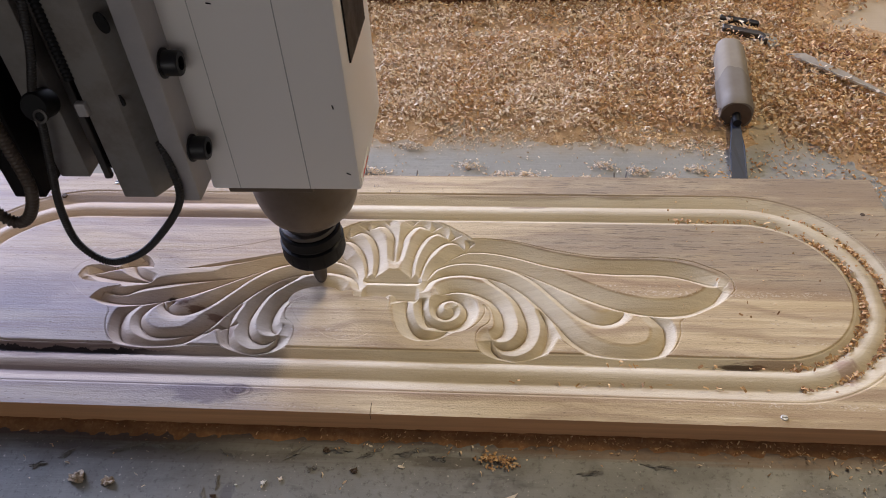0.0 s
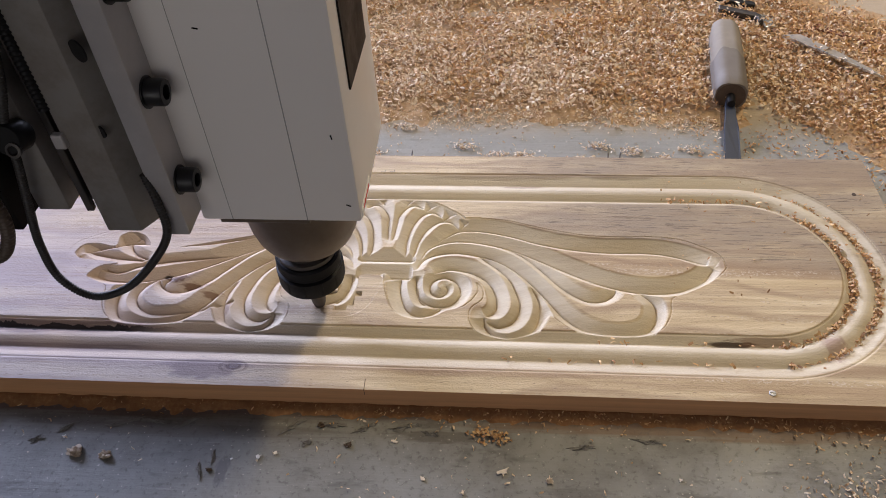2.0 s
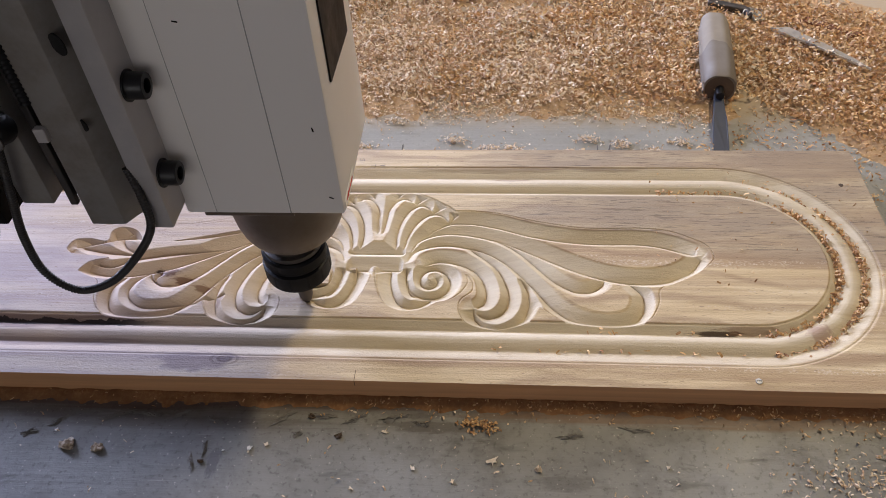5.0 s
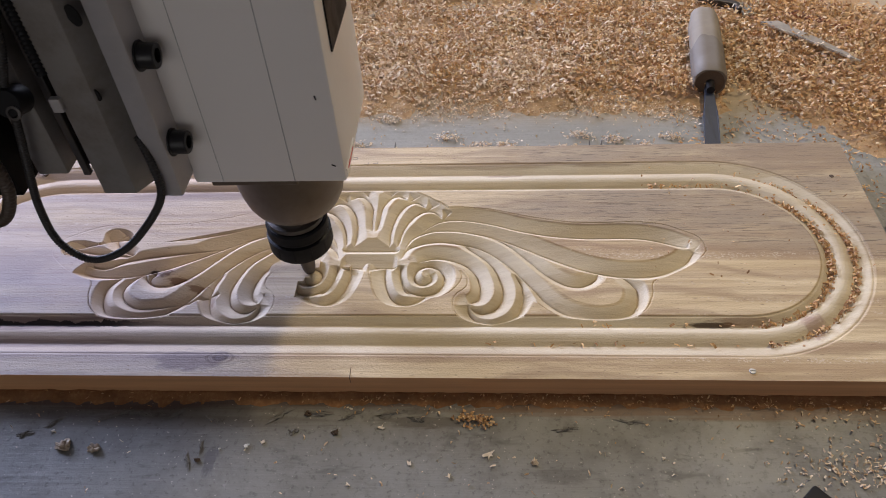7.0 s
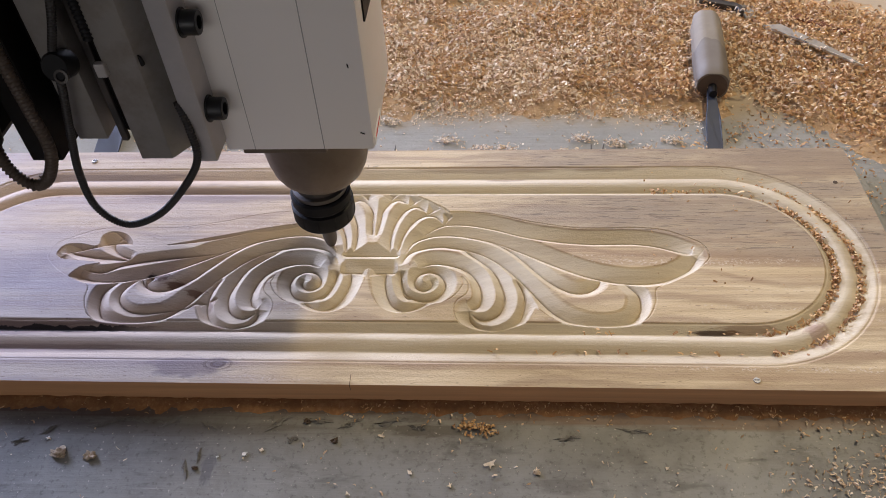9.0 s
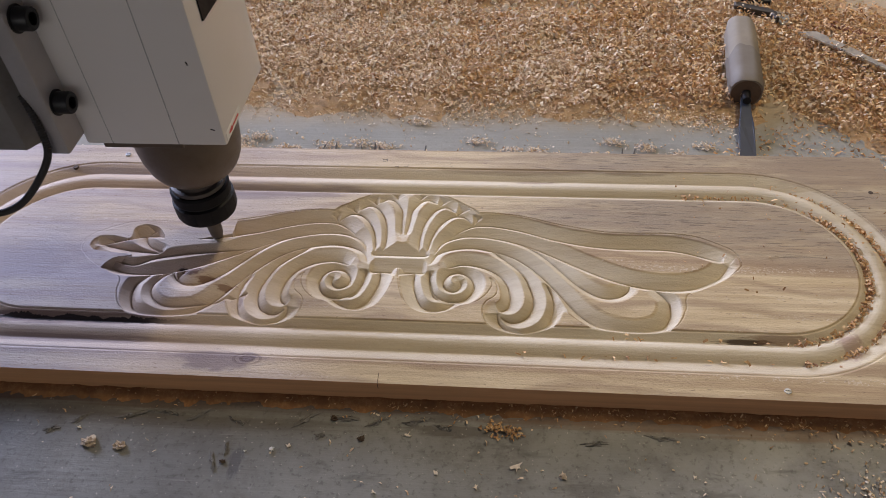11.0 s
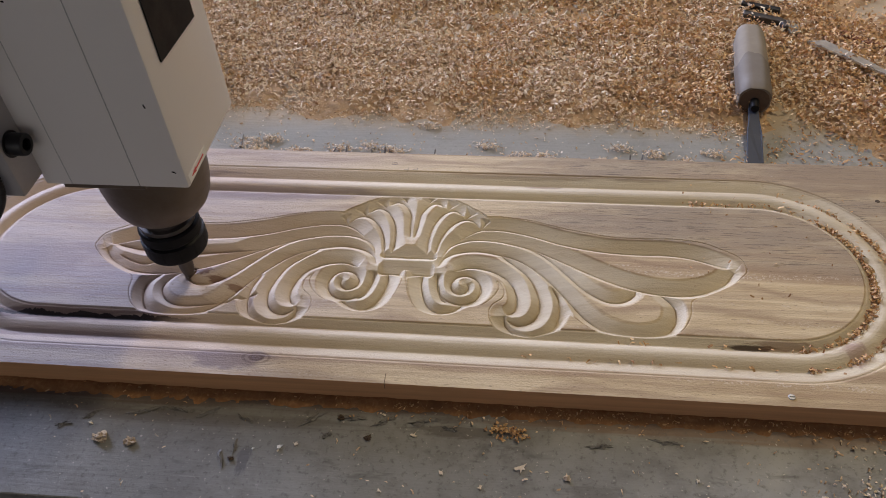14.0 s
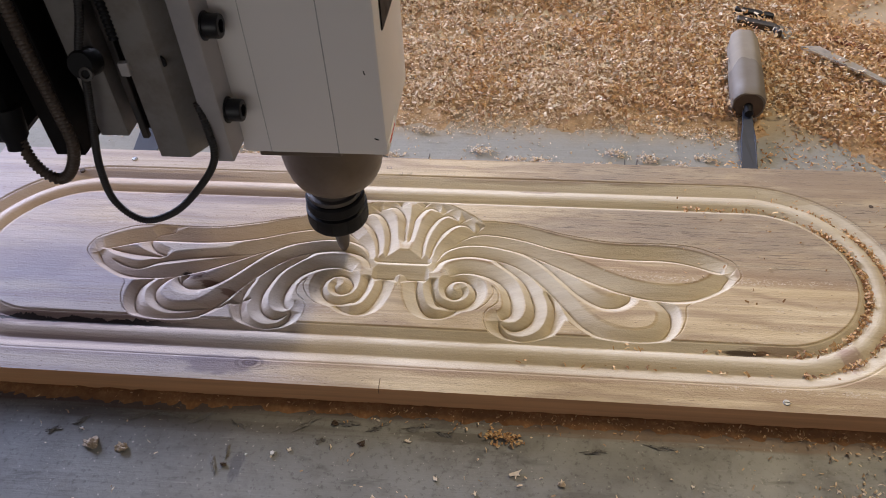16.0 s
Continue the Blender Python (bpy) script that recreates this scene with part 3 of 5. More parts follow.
WIDE = {"lobe_mid": 15, "lobe_out": 13, "lobe_in": 14, "scroll": 11, "cusp_out": 13, "cusp_in": 10, "shell_1": 12, "shell_2": 12, "shell_3": 12, "bar_foot": 18, "tongue": 13, "hook": 14, "leaf_lower": 15}
LEFT_ONLY = {
    "flame": ([(-232, 171), (-246, 167), (-253, 158), (-245, 146), (-229, 138)], 5.0),
    "flame_tip": ([(-292, 146), (-264, 140), (-231, 137)], 4.5),
    "flame_root": ([(-284, 132), (-255, 122), (-235, 131), (-205, 138), (-165, 144), (-138, 151)], 5.0),
    "curl": ([(-203, 118), (-218, 110), (-226, 96), (-221, 83), (-204, 74), (-172, 78), (-135, 90)], 5.0),
    "eye": ([(-200, 115), (-205, 107), (-198, 101), (-183, 101)], 4.5),
}


def mirrored(points):
    return [(2 * AXIS - x, y) for x, y in points]


STEP = 0.5


def spread(lo, a, b, hi, fine, coarse):
    """Grid lines from lo to hi, closer together between a and b."""
    runs = ((lo, a, coarse), (a, b, fine), (b, hi, coarse))
    return np.concatenate([np.linspace(u, v, int((v - u) / step) + 1)[:-1] for u, v, step in runs] + [[hi]])


xs = spread(X0, -318, 308, X1, STEP, 0.9)
ys = spread(Y0, 48, 236, Y1, STEP, 0.7)
gx, gy = np.meshgrid(xs, ys)


def to_line(line, px, py):
    """Distance, side (+1: to the left of its run) and run (0 to 1) of points from a polyline."""
    best, side, run = np.full(px.shape, 1e9), np.zeros(px.shape), np.zeros(px.shape)
    seg = np.diff(line, axis=0)
    length = np.linalg.norm(seg, axis=1)
    at = np.r_[0, np.cumsum(length)] / length.sum()
    for k, (a, d, l) in enumerate(zip(line, seg, length)):
        if l < 1e-6:
            continue
        qx, qy = px - a[0], py - a[1]
        u = np.clip((qx * d[0] + qy * d[1]) / l**2, 0, 1)
        dist = np.hypot(qx - u * d[0], qy - u * d[1])
        near = dist < best
        best = np.where(near, dist, best)
        side = np.where(near, np.sign(d[0] * qy - d[1] * qx), side)
        run = np.where(near, at[k] + u * (at[k + 1] - at[k]), run)
    return best, side, run


def inside(line, px, py):
    odd = np.zeros(px.shape, bool)
    for a, b in zip(line, np.roll(line, -1, axis=0)):
        if a[1] != b[1]:
            odd ^= ((a[1] > py) != (b[1] > py)) & (px < (b[0] - a[0]) * (py - a[1]) / (b[1] - a[1]) + a[0])
    return odd


half = np.vstack([smooth_line(OUTLINE, 5), smooth_line(OUTLINE_LEAF, 5), np.array(OUTLINE_SHELL, float)])
rim = np.vstack([half, np.array(mirrored(half))[::-1]])
box_i = slice(*np.searchsorted(xs, (-325, 315)))
box_j = slice(*np.searchsorted(ys, (45, 240)))


bx, by = gx[box_j, box_i], gy[box_j, box_i]
within = inside(rim, bx, by)
edge = to_line(rim, bx, by)[0]
from_rim = np.full(gx.shape, 99.0)
from_rim[box_j, box_i] = edge


def carve(z, points, depth, flip, steep=5.5, wide=13.0, rounded=True):
    """One groove: a steep wall on its inner side, a long swell (or a plain slope) on its outer side."""
    line = smooth_line(points, 6)
    lo, hi = line.min(0) - 26, line.max(0) + 26
    i0, i1 = np.searchsorted(xs, (lo[0], hi[0]))
    j0, j1 = np.searchsorted(ys, (lo[1], hi[1]))
    sx, sy = gx[j0:j1, i0:i1], gy[j0:j1, i0:i1]
    d, side, run = to_line(line, sx, sy)
    inner = (side * flip) < 0
    taper = np.clip(np.minimum(run / 0.10, (1 - run) / 0.08), 0, 1) ** 0.5
    floor_z = -1.2 * depth * (0.35 + 0.65 * taper) - 1.7 * taper * np.exp(-((d / 0.5) ** 2))
    u = np.clip(d / np.where(inner, steep, wide), 0, 1)
    swell = (1 - (1 - u) ** 2) ** 0.62
    bevel = 0.9 * u + 0.1 * u**2
    near_rim = np.clip((from_rim[j0:j1, i0:i1] - 7.0) / 7.0, 0, 1)
    swell = 0.45 * near_rim * swell + (1 - 0.45 * near_rim) * bevel
    rise = np.where(inner, swell if rounded else 0.7 * u + 0.3 * swell, swell if rounded else 0.9 * u + 0.1 * u**2)
    z[j0:j1, i0:i1] = np.minimum(z[j0:j1, i0:i1], floor_z * (1 - rise))


relief = np.zeros(gx.shape)
for name, (points, depth) in GROOVES.items():
    swell = not name.startswith(("leaf", "bar"))
    carve(relief, points, depth, 1, 8.6, WIDE.get(name, 13.5), swell)
    carve(relief, mirrored(points), depth, -1, 8.6, WIDE.get(name, 13.5), swell)
for points, depth in LEFT_ONLY.values():
    carve(relief, points, depth, -1, 7.5, 12.0)
part_relief = np.where(within, np.maximum(relief[box_j, box_i], -0.95 * edge - 0.8), 0.0) - np.where(within, 1.5, 0.0) * np.exp(-((edge / 0.45) ** 2))
relief[:] = 0
relief[box_j, box_i] = part_relief
# the double moulding that runs round the field
ex = np.maximum(np.maximum(gx - END_X, (2 * AXIS - END_X) - gx), 0)
r = np.hypot(ex, gy - MID_Y)
knots_r = np.array([79.0, 79.6, 83.0, 86.9, 87.5, 90.0, 93.0, 95.5, 98.0, 101.0, 104.0, 107.4, 108.0, 111.0, 114.5, 118.0, 120.4, 121.0])
knots_z = np.array([0.0, -0.6, -3.0, -5.7, -5.7, -3.7, -1.9, -1.2, -1.2, -1.9, -3.1, -5.0, -5.0, -3.7, -2.3, -1.0, -0.4, 0.0])
relief = np.minimum(relief, np.interp(r, knots_r, knots_z, left=0, right=0) - 1.3 * np.exp(-(((r - 79.2) / 0.6) ** 2)) - 0.9 * np.exp(-(((r - 120.8) / 0.6) ** 2)))
rng = np.random.default_rng(7)
relief += 0.03 * (rng.random(relief.shape) - 0.5)

panel = thing("carved_panel", "pale hardwood panel with a half-carved shell and scroll relief", "wood panel")
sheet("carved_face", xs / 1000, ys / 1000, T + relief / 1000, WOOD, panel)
sides = bmesh.new()
cs = [(X0, Y0), (X1, Y0), (X1, Y1), (X0, Y1)]
lowv = [sides.verts.new((x / 1000, y / 1000, 0.0006)) for x, y in cs]
topv = [sides.verts.new((x / 1000, y / 1000, T - 0.0001)) for x, y in cs]
sides.faces.new(lowv[::-1])
for k in range(4):
    sides.faces.new((lowv[k], lowv[(k + 1) % 4], topv[(k + 1) % 4], topv[k]))
part("panel_body", sides, WOOD_SIDE, panel)

part("crack", box(-0.0063, -0.0004, T - 0.007, -0.0059, 0.0100, T + 0.00025), HANDLE_END, panel, "short dark split in the front edge")
for x0, y0, x1, y1 in ((-0.0385, 0.2735, -0.0335, 0.2739), (-0.0385, 0.2765, -0.0335, 0.2769), (-0.0385, 0.2735, -0.0381, 0.2769), (-0.0339, 0.2735, -0.0335, 0.2769),
                       (-0.025, 0.2655, -0.021, 0.2659), (-0.021, 0.2655, -0.0206, 0.2690), (-0.016, 0.2660, -0.0115, 0.2664), (-0.0115, 0.2660, -0.0111, 0.2692)):
    part("pencil_mark", box(x0, y0, T - 0.0002, x1, y1, T + 0.00012), NAIL, panel)

# ---- spindle head ----
head = thing("router_head", "white and grey router spindle head cutting the panel", "router")


def spindle_head():
    body = part("spindle_body", box(-0.047, -0.055, 0.1750, 0.0635, 0.052, 0.62, 0.0025), WHITE_PAINT, head, "white painted square spindle housing", 40)
    for x, w in ((-0.0255, 0.0002), (0.0262, 0.00032)):
        part("seam", box(x - w, -0.0552, 0.1765, x + w, -0.0545, 0.62), SEAM, body)
    for x, z, turn in ((0.0560, 0.1905, 25), (0.0525, 0.2465, 80), (-0.012, 0.32, 10)):
        scuff = box(-0.0016, -0.0003, -0.0004, 0.0016, 0.0003, 0.0004)
        scuff.transform(Matrix.Translation((x, -0.0551, z)) @ Matrix.Rotation(radians(turn), 4, "Y"))
        part("scuff", scuff, GREASE_SHADE, body, "small dark scuff in the paint")
    part("vent", prism([(-0.036, 0.268), (0.028, 0.266), (0.030, 0.42), (-0.036, 0.42)], -0.001, 0.0012, 0, Matrix.Translation((0.0635, 0, 0)) @ Matrix(((0, 0, 1, 0), (1, 0, 0, 0), (0, 1, 0, 0), (0, 0, 0, 1)))), BLACK_PLASTIC, body, "dark vent opening")
    part("sticker", box(0.0633, -0.0520, 0.1775, 0.0639, -0.016, 0.1845), STICKER, body, "small white sticker")
    part("sticker_arrow", prism([(-0.047, 0.181), (-0.039, 0.1792), (-0.039, 0.1804), (-0.022, 0.1804), (-0.022, 0.1817), (-0.039, 0.1817), (-0.039, 0.1829)], 0, 0.0004, 0, Matrix.Translation((0.0638, 0, 0)) @ Matrix(((0, 0, 1, 0), (1, 0, 0, 0), (0, 1, 0, 0), (0, 0, 0, 1)))), RED, body, "red arrow")
    part("foot_plate", box(-0.0375, -0.050, 0.1680, 0.026, 0.045, 0.1750, 0.001), NOSE, head)
    part("nose", lathe([(0.0438, 0.1750), (0.0438, 0.1560), (0.0434, 0.1440), (0.0420, 0.1320), (0.0395, 0.1215), (0.0362, 0.1145), (0.0330, 0.1108), (0.0315, 0.1094), (0.0270, 0.1088), (0.0200, 0.1085)], 72, Matrix.Translation((0.0052, 0, 0))), NOSE, head, "rounded grey metal spindle nose", 40)
    part("collet_shaft", lathe([(0.0215, 0.110), (0.0205, 0.0955), (0.0238, 0.0945), (0.0238, 0.0905), (0.021, 0.0895)], 48), STEEL, head, "steel spindle shaft", 35)
    nut = [(0.0205, 0.0903), (0.0248, 0.0898), (0.0262, 0.0880), (0.0262, 0.0795), (0.0250, 0.0785), (0.0250, 0.0772), (0.0275, 0.0760), (0.0275, 0.0622), (0.0266, 0.0596), (0.0220, 0.0566), (0.0120, 0.0560)]
    n = part("collet_nut", lathe(nut, 60), NUT_BLACK, head, "black collet nut", 35)
    for k in range(12):
        a = 2 * math.pi * k / 12
        bm = box(-0.0011, -0.0002, 0.0625, 0.0011, 0.0007, 0.0750, 0.0003)
        bm.transform(Matrix.Rotation(a, 4, "Z") @ Matrix.Translation((0, -0.0274, 0)))
        part("rib", bm, NUT_BLACK, n)
    part("nut_ring", lathe([(0.0246, 0.0787), (0.0254, 0.0785), (0.0254, 0.0774), (0.0246, 0.0771)], 60), BLACK_STEEL, n, "thin dark steel ring", 30)
    part("cutter", lathe([(0.0105, 0.058), (0.0105, 0.0530), (0.0066, 0.0510), (0.0066, 0.034), (0.0060, 0.0275), (0.0046, 0.0220), (0.0024, 0.0178), (0.0007, 0.0165)], 20), CUTTER, head, "dark steel carving bit", 30)
    plate = part("mount_plate", box(-0.0605, -0.080, 0.1850, -0.0452, 0.080, 0.62, 0.0015), ALUMINIUM, head, "aluminium mounting plate", 40)
    for z in (0.2225, 0.2875, 0.3515):
        m = Matrix.Translation((-0.0454, -0.068, z)) @ Matrix.Rotation(radians(90), 4, "Y")
        b = part("bolt", lathe([(0.0095, 0.0), (0.0095, 0.0012), (0.0080, 0.0014), (0.0080, 0.0105), (0.0074, 0.0114), (0.0045, 0.0116), (0.0040, 0.006)], 24, m), BLACK_STEEL, plate, "black socket head bolt", 35)
    block = prism([(-0.100, -0.080), (-0.077, -0.080), (-0.0630, -0.058), (-0.0630, 0.06), (-0.100, 0.06)], 0.188, 0.62, 0.001)
    rail = part("rail_block", block, PLATE, head, "grey steel slide block", 30)
    for x, z, s in ((-0.0760, 0.267, 0.004), (-0.069, 0.320, 0.0065)):
        part("hole", lathe([(s, 0), (s, 0.001)], 20, Matrix.Translation((x, -0.0802 if x < -0.077 else -0.0785, z)) @ Matrix.Rotation(radians(60), 4, "Z") @ Matrix.Rotation(radians(90), 4, "Y")), HOLE, rail)
    part("slide_rail", box(-0.112, -0.070, 0.206, -0.101, 0.05, 0.62, 0.001), GREASE_SHADE, head, "greasy black linear rail")
    part("bellows_hose", tube([(-0.1020, -0.080, 0.284), (-0.1020, -0.080, 0.38), (-0.1020, -0.080, 0.50), (-0.1020, -0.080, 0.62)], 0.0026, 0.0009, 0.0030), BLACK_PLASTIC, head, "black corrugated sleeve along the slide block", 60)
    part("guide_rail", box(-0.1120, -0.0745, 0.200, -0.1070, -0.0700, 0.62, 0.0008), STEEL, head, "dull steel guide rail")
    part("carriage_plate", box(-0.139, -0.080, 0.206, -0.118, 0.06, 0.62, 0.001), PLATE, head, "grey carriage plate", 30)
    # the shade behind the front plates is put into this plate's and box's colour
    part("back_plate", box(-0.181, -0.080, 0.187, -0.158, 0.06, 0.62, 0.001), GREASE_SHADE, head, "grey carriage plate", 30)
    part("guide_shadow_box", box(-0.158, -0.055, 0.200, -0.139, 0.06, 0.62, 0.001), GREASE_SHADE, head, "near-black box filling the shaded gap between the carriage plates")
    part("drag_chain", box(-0.34, -0.045, 0.215, -0.181, 0.06, 0.62, 0.004), BLACK_PLASTIC, head, "black cable carrier")
    hose = part("hose", tube([(-0.100, -0.086, 0.36), (-0.112, -0.088, 0.31), (-0.123, -0.09, 0.279), (-0.127, -0.09, 0.255), (-0.136, -0.09, 0.219), (-0.144, -0.09, 0.184), (-0.144, -0.09, 0.151),
                              (-0.127, -0.09, 0.133), (-0.099, -0.09, 0.143), (-0.073, -0.088, 0.168), (-0.057, -0.086, 0.192), (-0.057, -0.082, 0.214), (-0.061, -0.078, 0.235)], 0.0023, 0.0006, 0.0020), RUBBER, head, "thin black corrugated hose", 60)
    part("hose_clip", lathe([(0.0082, -0.008), (0.0094, -0.006), (0.0094, 0.006), (0.0082, 0.008)], 24, Matrix.Translation((-0.121, -0.090, 0.272)) @ Matrix.Rotation(radians(70), 4, "X")), BLACK_PLASTIC, head, "round black hose fitting", 40)
    part("clip_screw", lathe([(0.0042, 0), (0.0046, 0.003), (0.0030, 0.0032), (0.0024, 0.001)], 16, Matrix.Translation((-0.1175, -0.0975, 0.2690)) @ Matrix.Rotation(radians(70), 4, "X")), STEEL, head, "", 40)
    part("sensor", box(-0.1045, -0.084, 0.258, -0.0975, -0.079, 0.268, 0.001), ALUMINIUM, head, "small metal stop")
    part("brown_hose", tube([(-0.150, -0.1, 0.42), (-0.150, -0.1, 0.36), (-0.150, -0.1, 0.312), (-0.150, -0.1, 0.282), (-0.149, -0.1, 0.245), (-0.149, -0.1, 0.213), (-0.159, -0.1, 0.190), (-0.171, -0.1, 0.181),
                             (-0.181, -0.1, 0.187), (-0.187, -0.099, 0.200), (-0.190, -0.095, 0.218)], 0.0034, 0.0010, 0.0030), BRONZE_HOSE, head, "thick brown corrugated hose", 60)
    part("hose_socket", lathe([(0.0095, 0), (0.0095, 0.02), (0.007, 0.024), (0.007, 0.03)], 20, Matrix.Translation((-0.193, -0.09, 0.235)) @ Matrix.Rotation(radians(165), 4, "X")), BLACK_PLASTIC, head, "black hose socket", 40)
    part("motor_box", box(-0.26, -0.098, 0.208, -0.190, -0.045, 0.45, 0.006), BLACK_PLASTIC, head, "black plastic housing")


spindle_head()

# ---- shavings and sawdust ----
def flakes(name, spots, lift, sizes, mat, rng, parent=None, curl=1.0):
    """Loose curled shavings, each a bent strip of two faces, at the given places."""
    n = len(spots)
    length = rng.uniform(sizes[0], sizes[1], n)
    width = rng.uniform(sizes[2], sizes[3], n)
    turn = rng.uniform(0, 2 * np.pi, n)
    tilt, roll = rng.normal(0, 0.42, n), rng.normal(0, 0.60, n)
    bend = rng.uniform(-0.1, 0.45, n) * length * curl
    u = np.array([-0.5, -0.5, 0, 0, 0.5, 0.5])
    v = np.array([-0.5, 0.5] * 3)
    h = np.array([0, 0, 1, 1, 0, 0])
    taper = rng.uniform(0.35, 1.0, (n, 1)) ** np.array([[1, 1, 0, 0, 0.6, 0.6]])
    lx, ly, lz = u * length[:, None], v * width[:, None] * taper, h * bend[:, None]
    ly, lz = ly * np.cos(roll)[:, None] - lz * np.sin(roll)[:, None], ly * np.sin(roll)[:, None] + lz * np.cos(roll)[:, None]
    lx, lz = lx * np.cos(tilt)[:, None] - lz * np.sin(tilt)[:, None], lx * np.sin(tilt)[:, None] + lz * np.cos(tilt)[:, None]
    c, s = np.cos(turn)[:, None], np.sin(turn)[:, None]
    low = lz.min(1, keepdims=True)
    co = np.stack([spots[:, :1] + lx * c - ly * s, spots[:, 1:2] + lx * s + ly * c, spots[:, 2:] + lz - low + lift(n, rng)[:, None]], -1).reshape(-1, 3)
    base = np.arange(n)[:, None] * 6
    quads = np.concatenate([base + [0, 2, 3, 1], base + [2, 4, 5, 3]])
    return raw_mesh(name, co, quads, mat, parent, smooth=False)


def noise2(x, y, scale, seed=0.0, octaves=3):
    return np.array([noise.fractal((a * scale + seed, b * scale - seed, seed), 0.6, 2.1, octaves) for a, b in zip(np.ravel(x), np.ravel(y))]).reshape(np.shape(x))


def dust_edge(x):
    """How near the front the layer of shavings comes at x."""
    return np.interp(x, [-1.2, -0.36, -0.29, -0.13, 0.075, 0.25, 0.30, 0.34, 0.39, 0.42, 0.46, 0.52, 0.60, 1.2], [0.46, 0.43, 0.418, 0.400, 0.389, 0.393, 0.378, 0.385, 0.400, 0.388, 0.355, 0.300, 0.21, 0.10])


def cover(x, y):
    """How thickly the shavings lie, below 0 where the bench is bare."""
    d = y - dust_edge(x)
    k = np.clip(d / 0.05, -1.2, 1.0)
    bare = 0.95 * np.exp(-(((x - 0.13) / 0.17) ** 2 + ((y - 0.635) / 0.020) ** 2)) + 0.8 * np.exp(-(((x + 0.03) / 0.09) ** 2 + ((y - 0.585) / 0.016) ** 2))
    bare += 1.6 * np.exp(-(((x - 0.63) / 0.13) ** 2 + ((y - 0.66) / 0.07) ** 2))
    return k - bare


rng = np.random.default_rng(11)
dx, dy = np.linspace(-0.95, 1.15, 300), np.linspace(0.06, 1.0, 150)
mx, my = np.meshgrid(dx, dy)
rough = noise2(mx, my, 14.0, 3.0, 4)
layer = np.clip(cover(mx, my), -1.2, 1.0)
layer_z = 0.0035 * layer + 0.0040 * rough * np.clip(layer + 1.0, 0, 1) - 0.0002
clear = (mx > X0 / 1000 - 0.004) & (mx < X1 / 1000 + 0.004) & (my < Y1 / 1000 + 0.004)
layer_z = np.where(clear, -0.004, layer_z)
tagged(sheet("sawdust_layer", dx, dy, layer_z, DUST), "thin uneven layer of tan sawdust on the bench", "sawdust", kind="stuff")


def layer_at(x, y):
    i = np.clip(np.searchsorted(dx, x), 0, len(dx) - 1)
    j = np.clip(np.searchsorted(dy, y), 0, len(dy) - 1)
    return np.maximum(layer_z[j, i], 0.0)


cand = np.stack([rng.uniform(-0.64, 0.86, 270000), rng.uniform(0.08, 0.80, 270000)], 1)
off_panel = (cand[:, 0] < X0 / 1000 - 0.003) | (cand[:, 0] > X1 / 1000 + 0.005) | (cand[:, 1] > Y1 / 1000 + 0.005)
plank_free = ~((cand[:, 1] > 0.712) & (cand[:, 0] < 0.34))
chance = rng.random(len(cand))
cand = cand[off_panel & plank_free & (chance < 0.62)]
chance = rng.random(len(cand)) * 0.62
k = cover(cand[:, 0], cand[:, 1])
near = k > -1.1
cand, chance, k = cand[near], chance[near], k[near]
k += 0.5 * noise2(cand[:, 0], cand[:, 1], 22.0, 9.0, 2)
cand = cand[(chance < np.clip(0.08 + 0.50 * k, 0.0, 0.62)) & (k > -0.75)]
orange = rng.random(len(cand)) < np.clip(0.16 + 1.25 * (cand[:, 0] - 0.02) + 0.5 * noise2(cand[:, 0], cand[:, 1], 9.0, 4.0, 2), 0.04, 0.9)
spots = np.c_[cand, layer_at(cand[:, 0], cand[:, 1])]
pile = lambda n, g: g.exponential(0.0030, n)
for sel, mat, label in ((~orange, SHAVING, "pale tan curled wood shavings scattered on the bench"), (orange, SHAVING_ORANGE, "reddish brown wood shavings scattered on the bench")):
    tagged(flakes("wood_shavings", spots[sel], pile, (0.0024, 0.0078, 0.0011, 0.0034), mat, rng), label, "shavings", kind="stuff")

# fine dust along the foot of the panel
fx, fy = np.linspace(-0.46, 0.62, 400), np.linspace(-0.022, 0.0005, 16)
mx, my = np.meshgrid(fx, fy)
amount = np.interp(mx, [-0.46, -0.12, -0.02, 0.1, 0.62], [0.6, 0.6, 0.8, 1.0, 1.1])
front = 0.0028 * amount * np.clip(1.25 + my / 0.0085, -1, 1) + 0.0014 * noise2(mx, my, 70.0, 5.0, 3)
tagged(sheet("sawdust_drift", fx, fy, np.where(my > -0.0004, np.minimum(front, 0.003), front), DUST_ORANGE), "orange brown sawdust drifted against the panel's edge", "sawdust", kind="stuff")
n = 1100
px = rng.uniform(-0.45, 0.6, n)
px = px[rng.random(n) < np.interp(px, [-0.45, -0.05, 0.1, 0.6], [0.05, 0.2, 0.8, 1.0])]
strip = np.c_[px, -0.002 - rng.exponential(0.0045, len(px)), np.full(len(px), 0.001)]
tagged(flakes("edge_shavings", strip, lambda n, g: g.exponential(0.0008, n), (0.001, 0.0036, 0.0006, 0.0014), SHAVING_ORANGE, rng), "fine orange shavings along the panel's front edge", "shavings", kind="stuff")
# loose bits on the bare bench
n = 190
loose = np.c_[rng.uniform(-0.40, 0.55, n), rng.uniform(-0.10, -0.012, n), np.zeros(n)]
patch = np.c_[rng.normal(0.385, 0.03, 260), rng.normal(-0.062, 0.009, 260), np.zeros(260)]
more = np.c_[rng.normal(0.42, 0.05, 160), rng.normal(-0.03, 0.02, 160), np.zeros(160)]
loose = np.vstack([loose, patch, more])
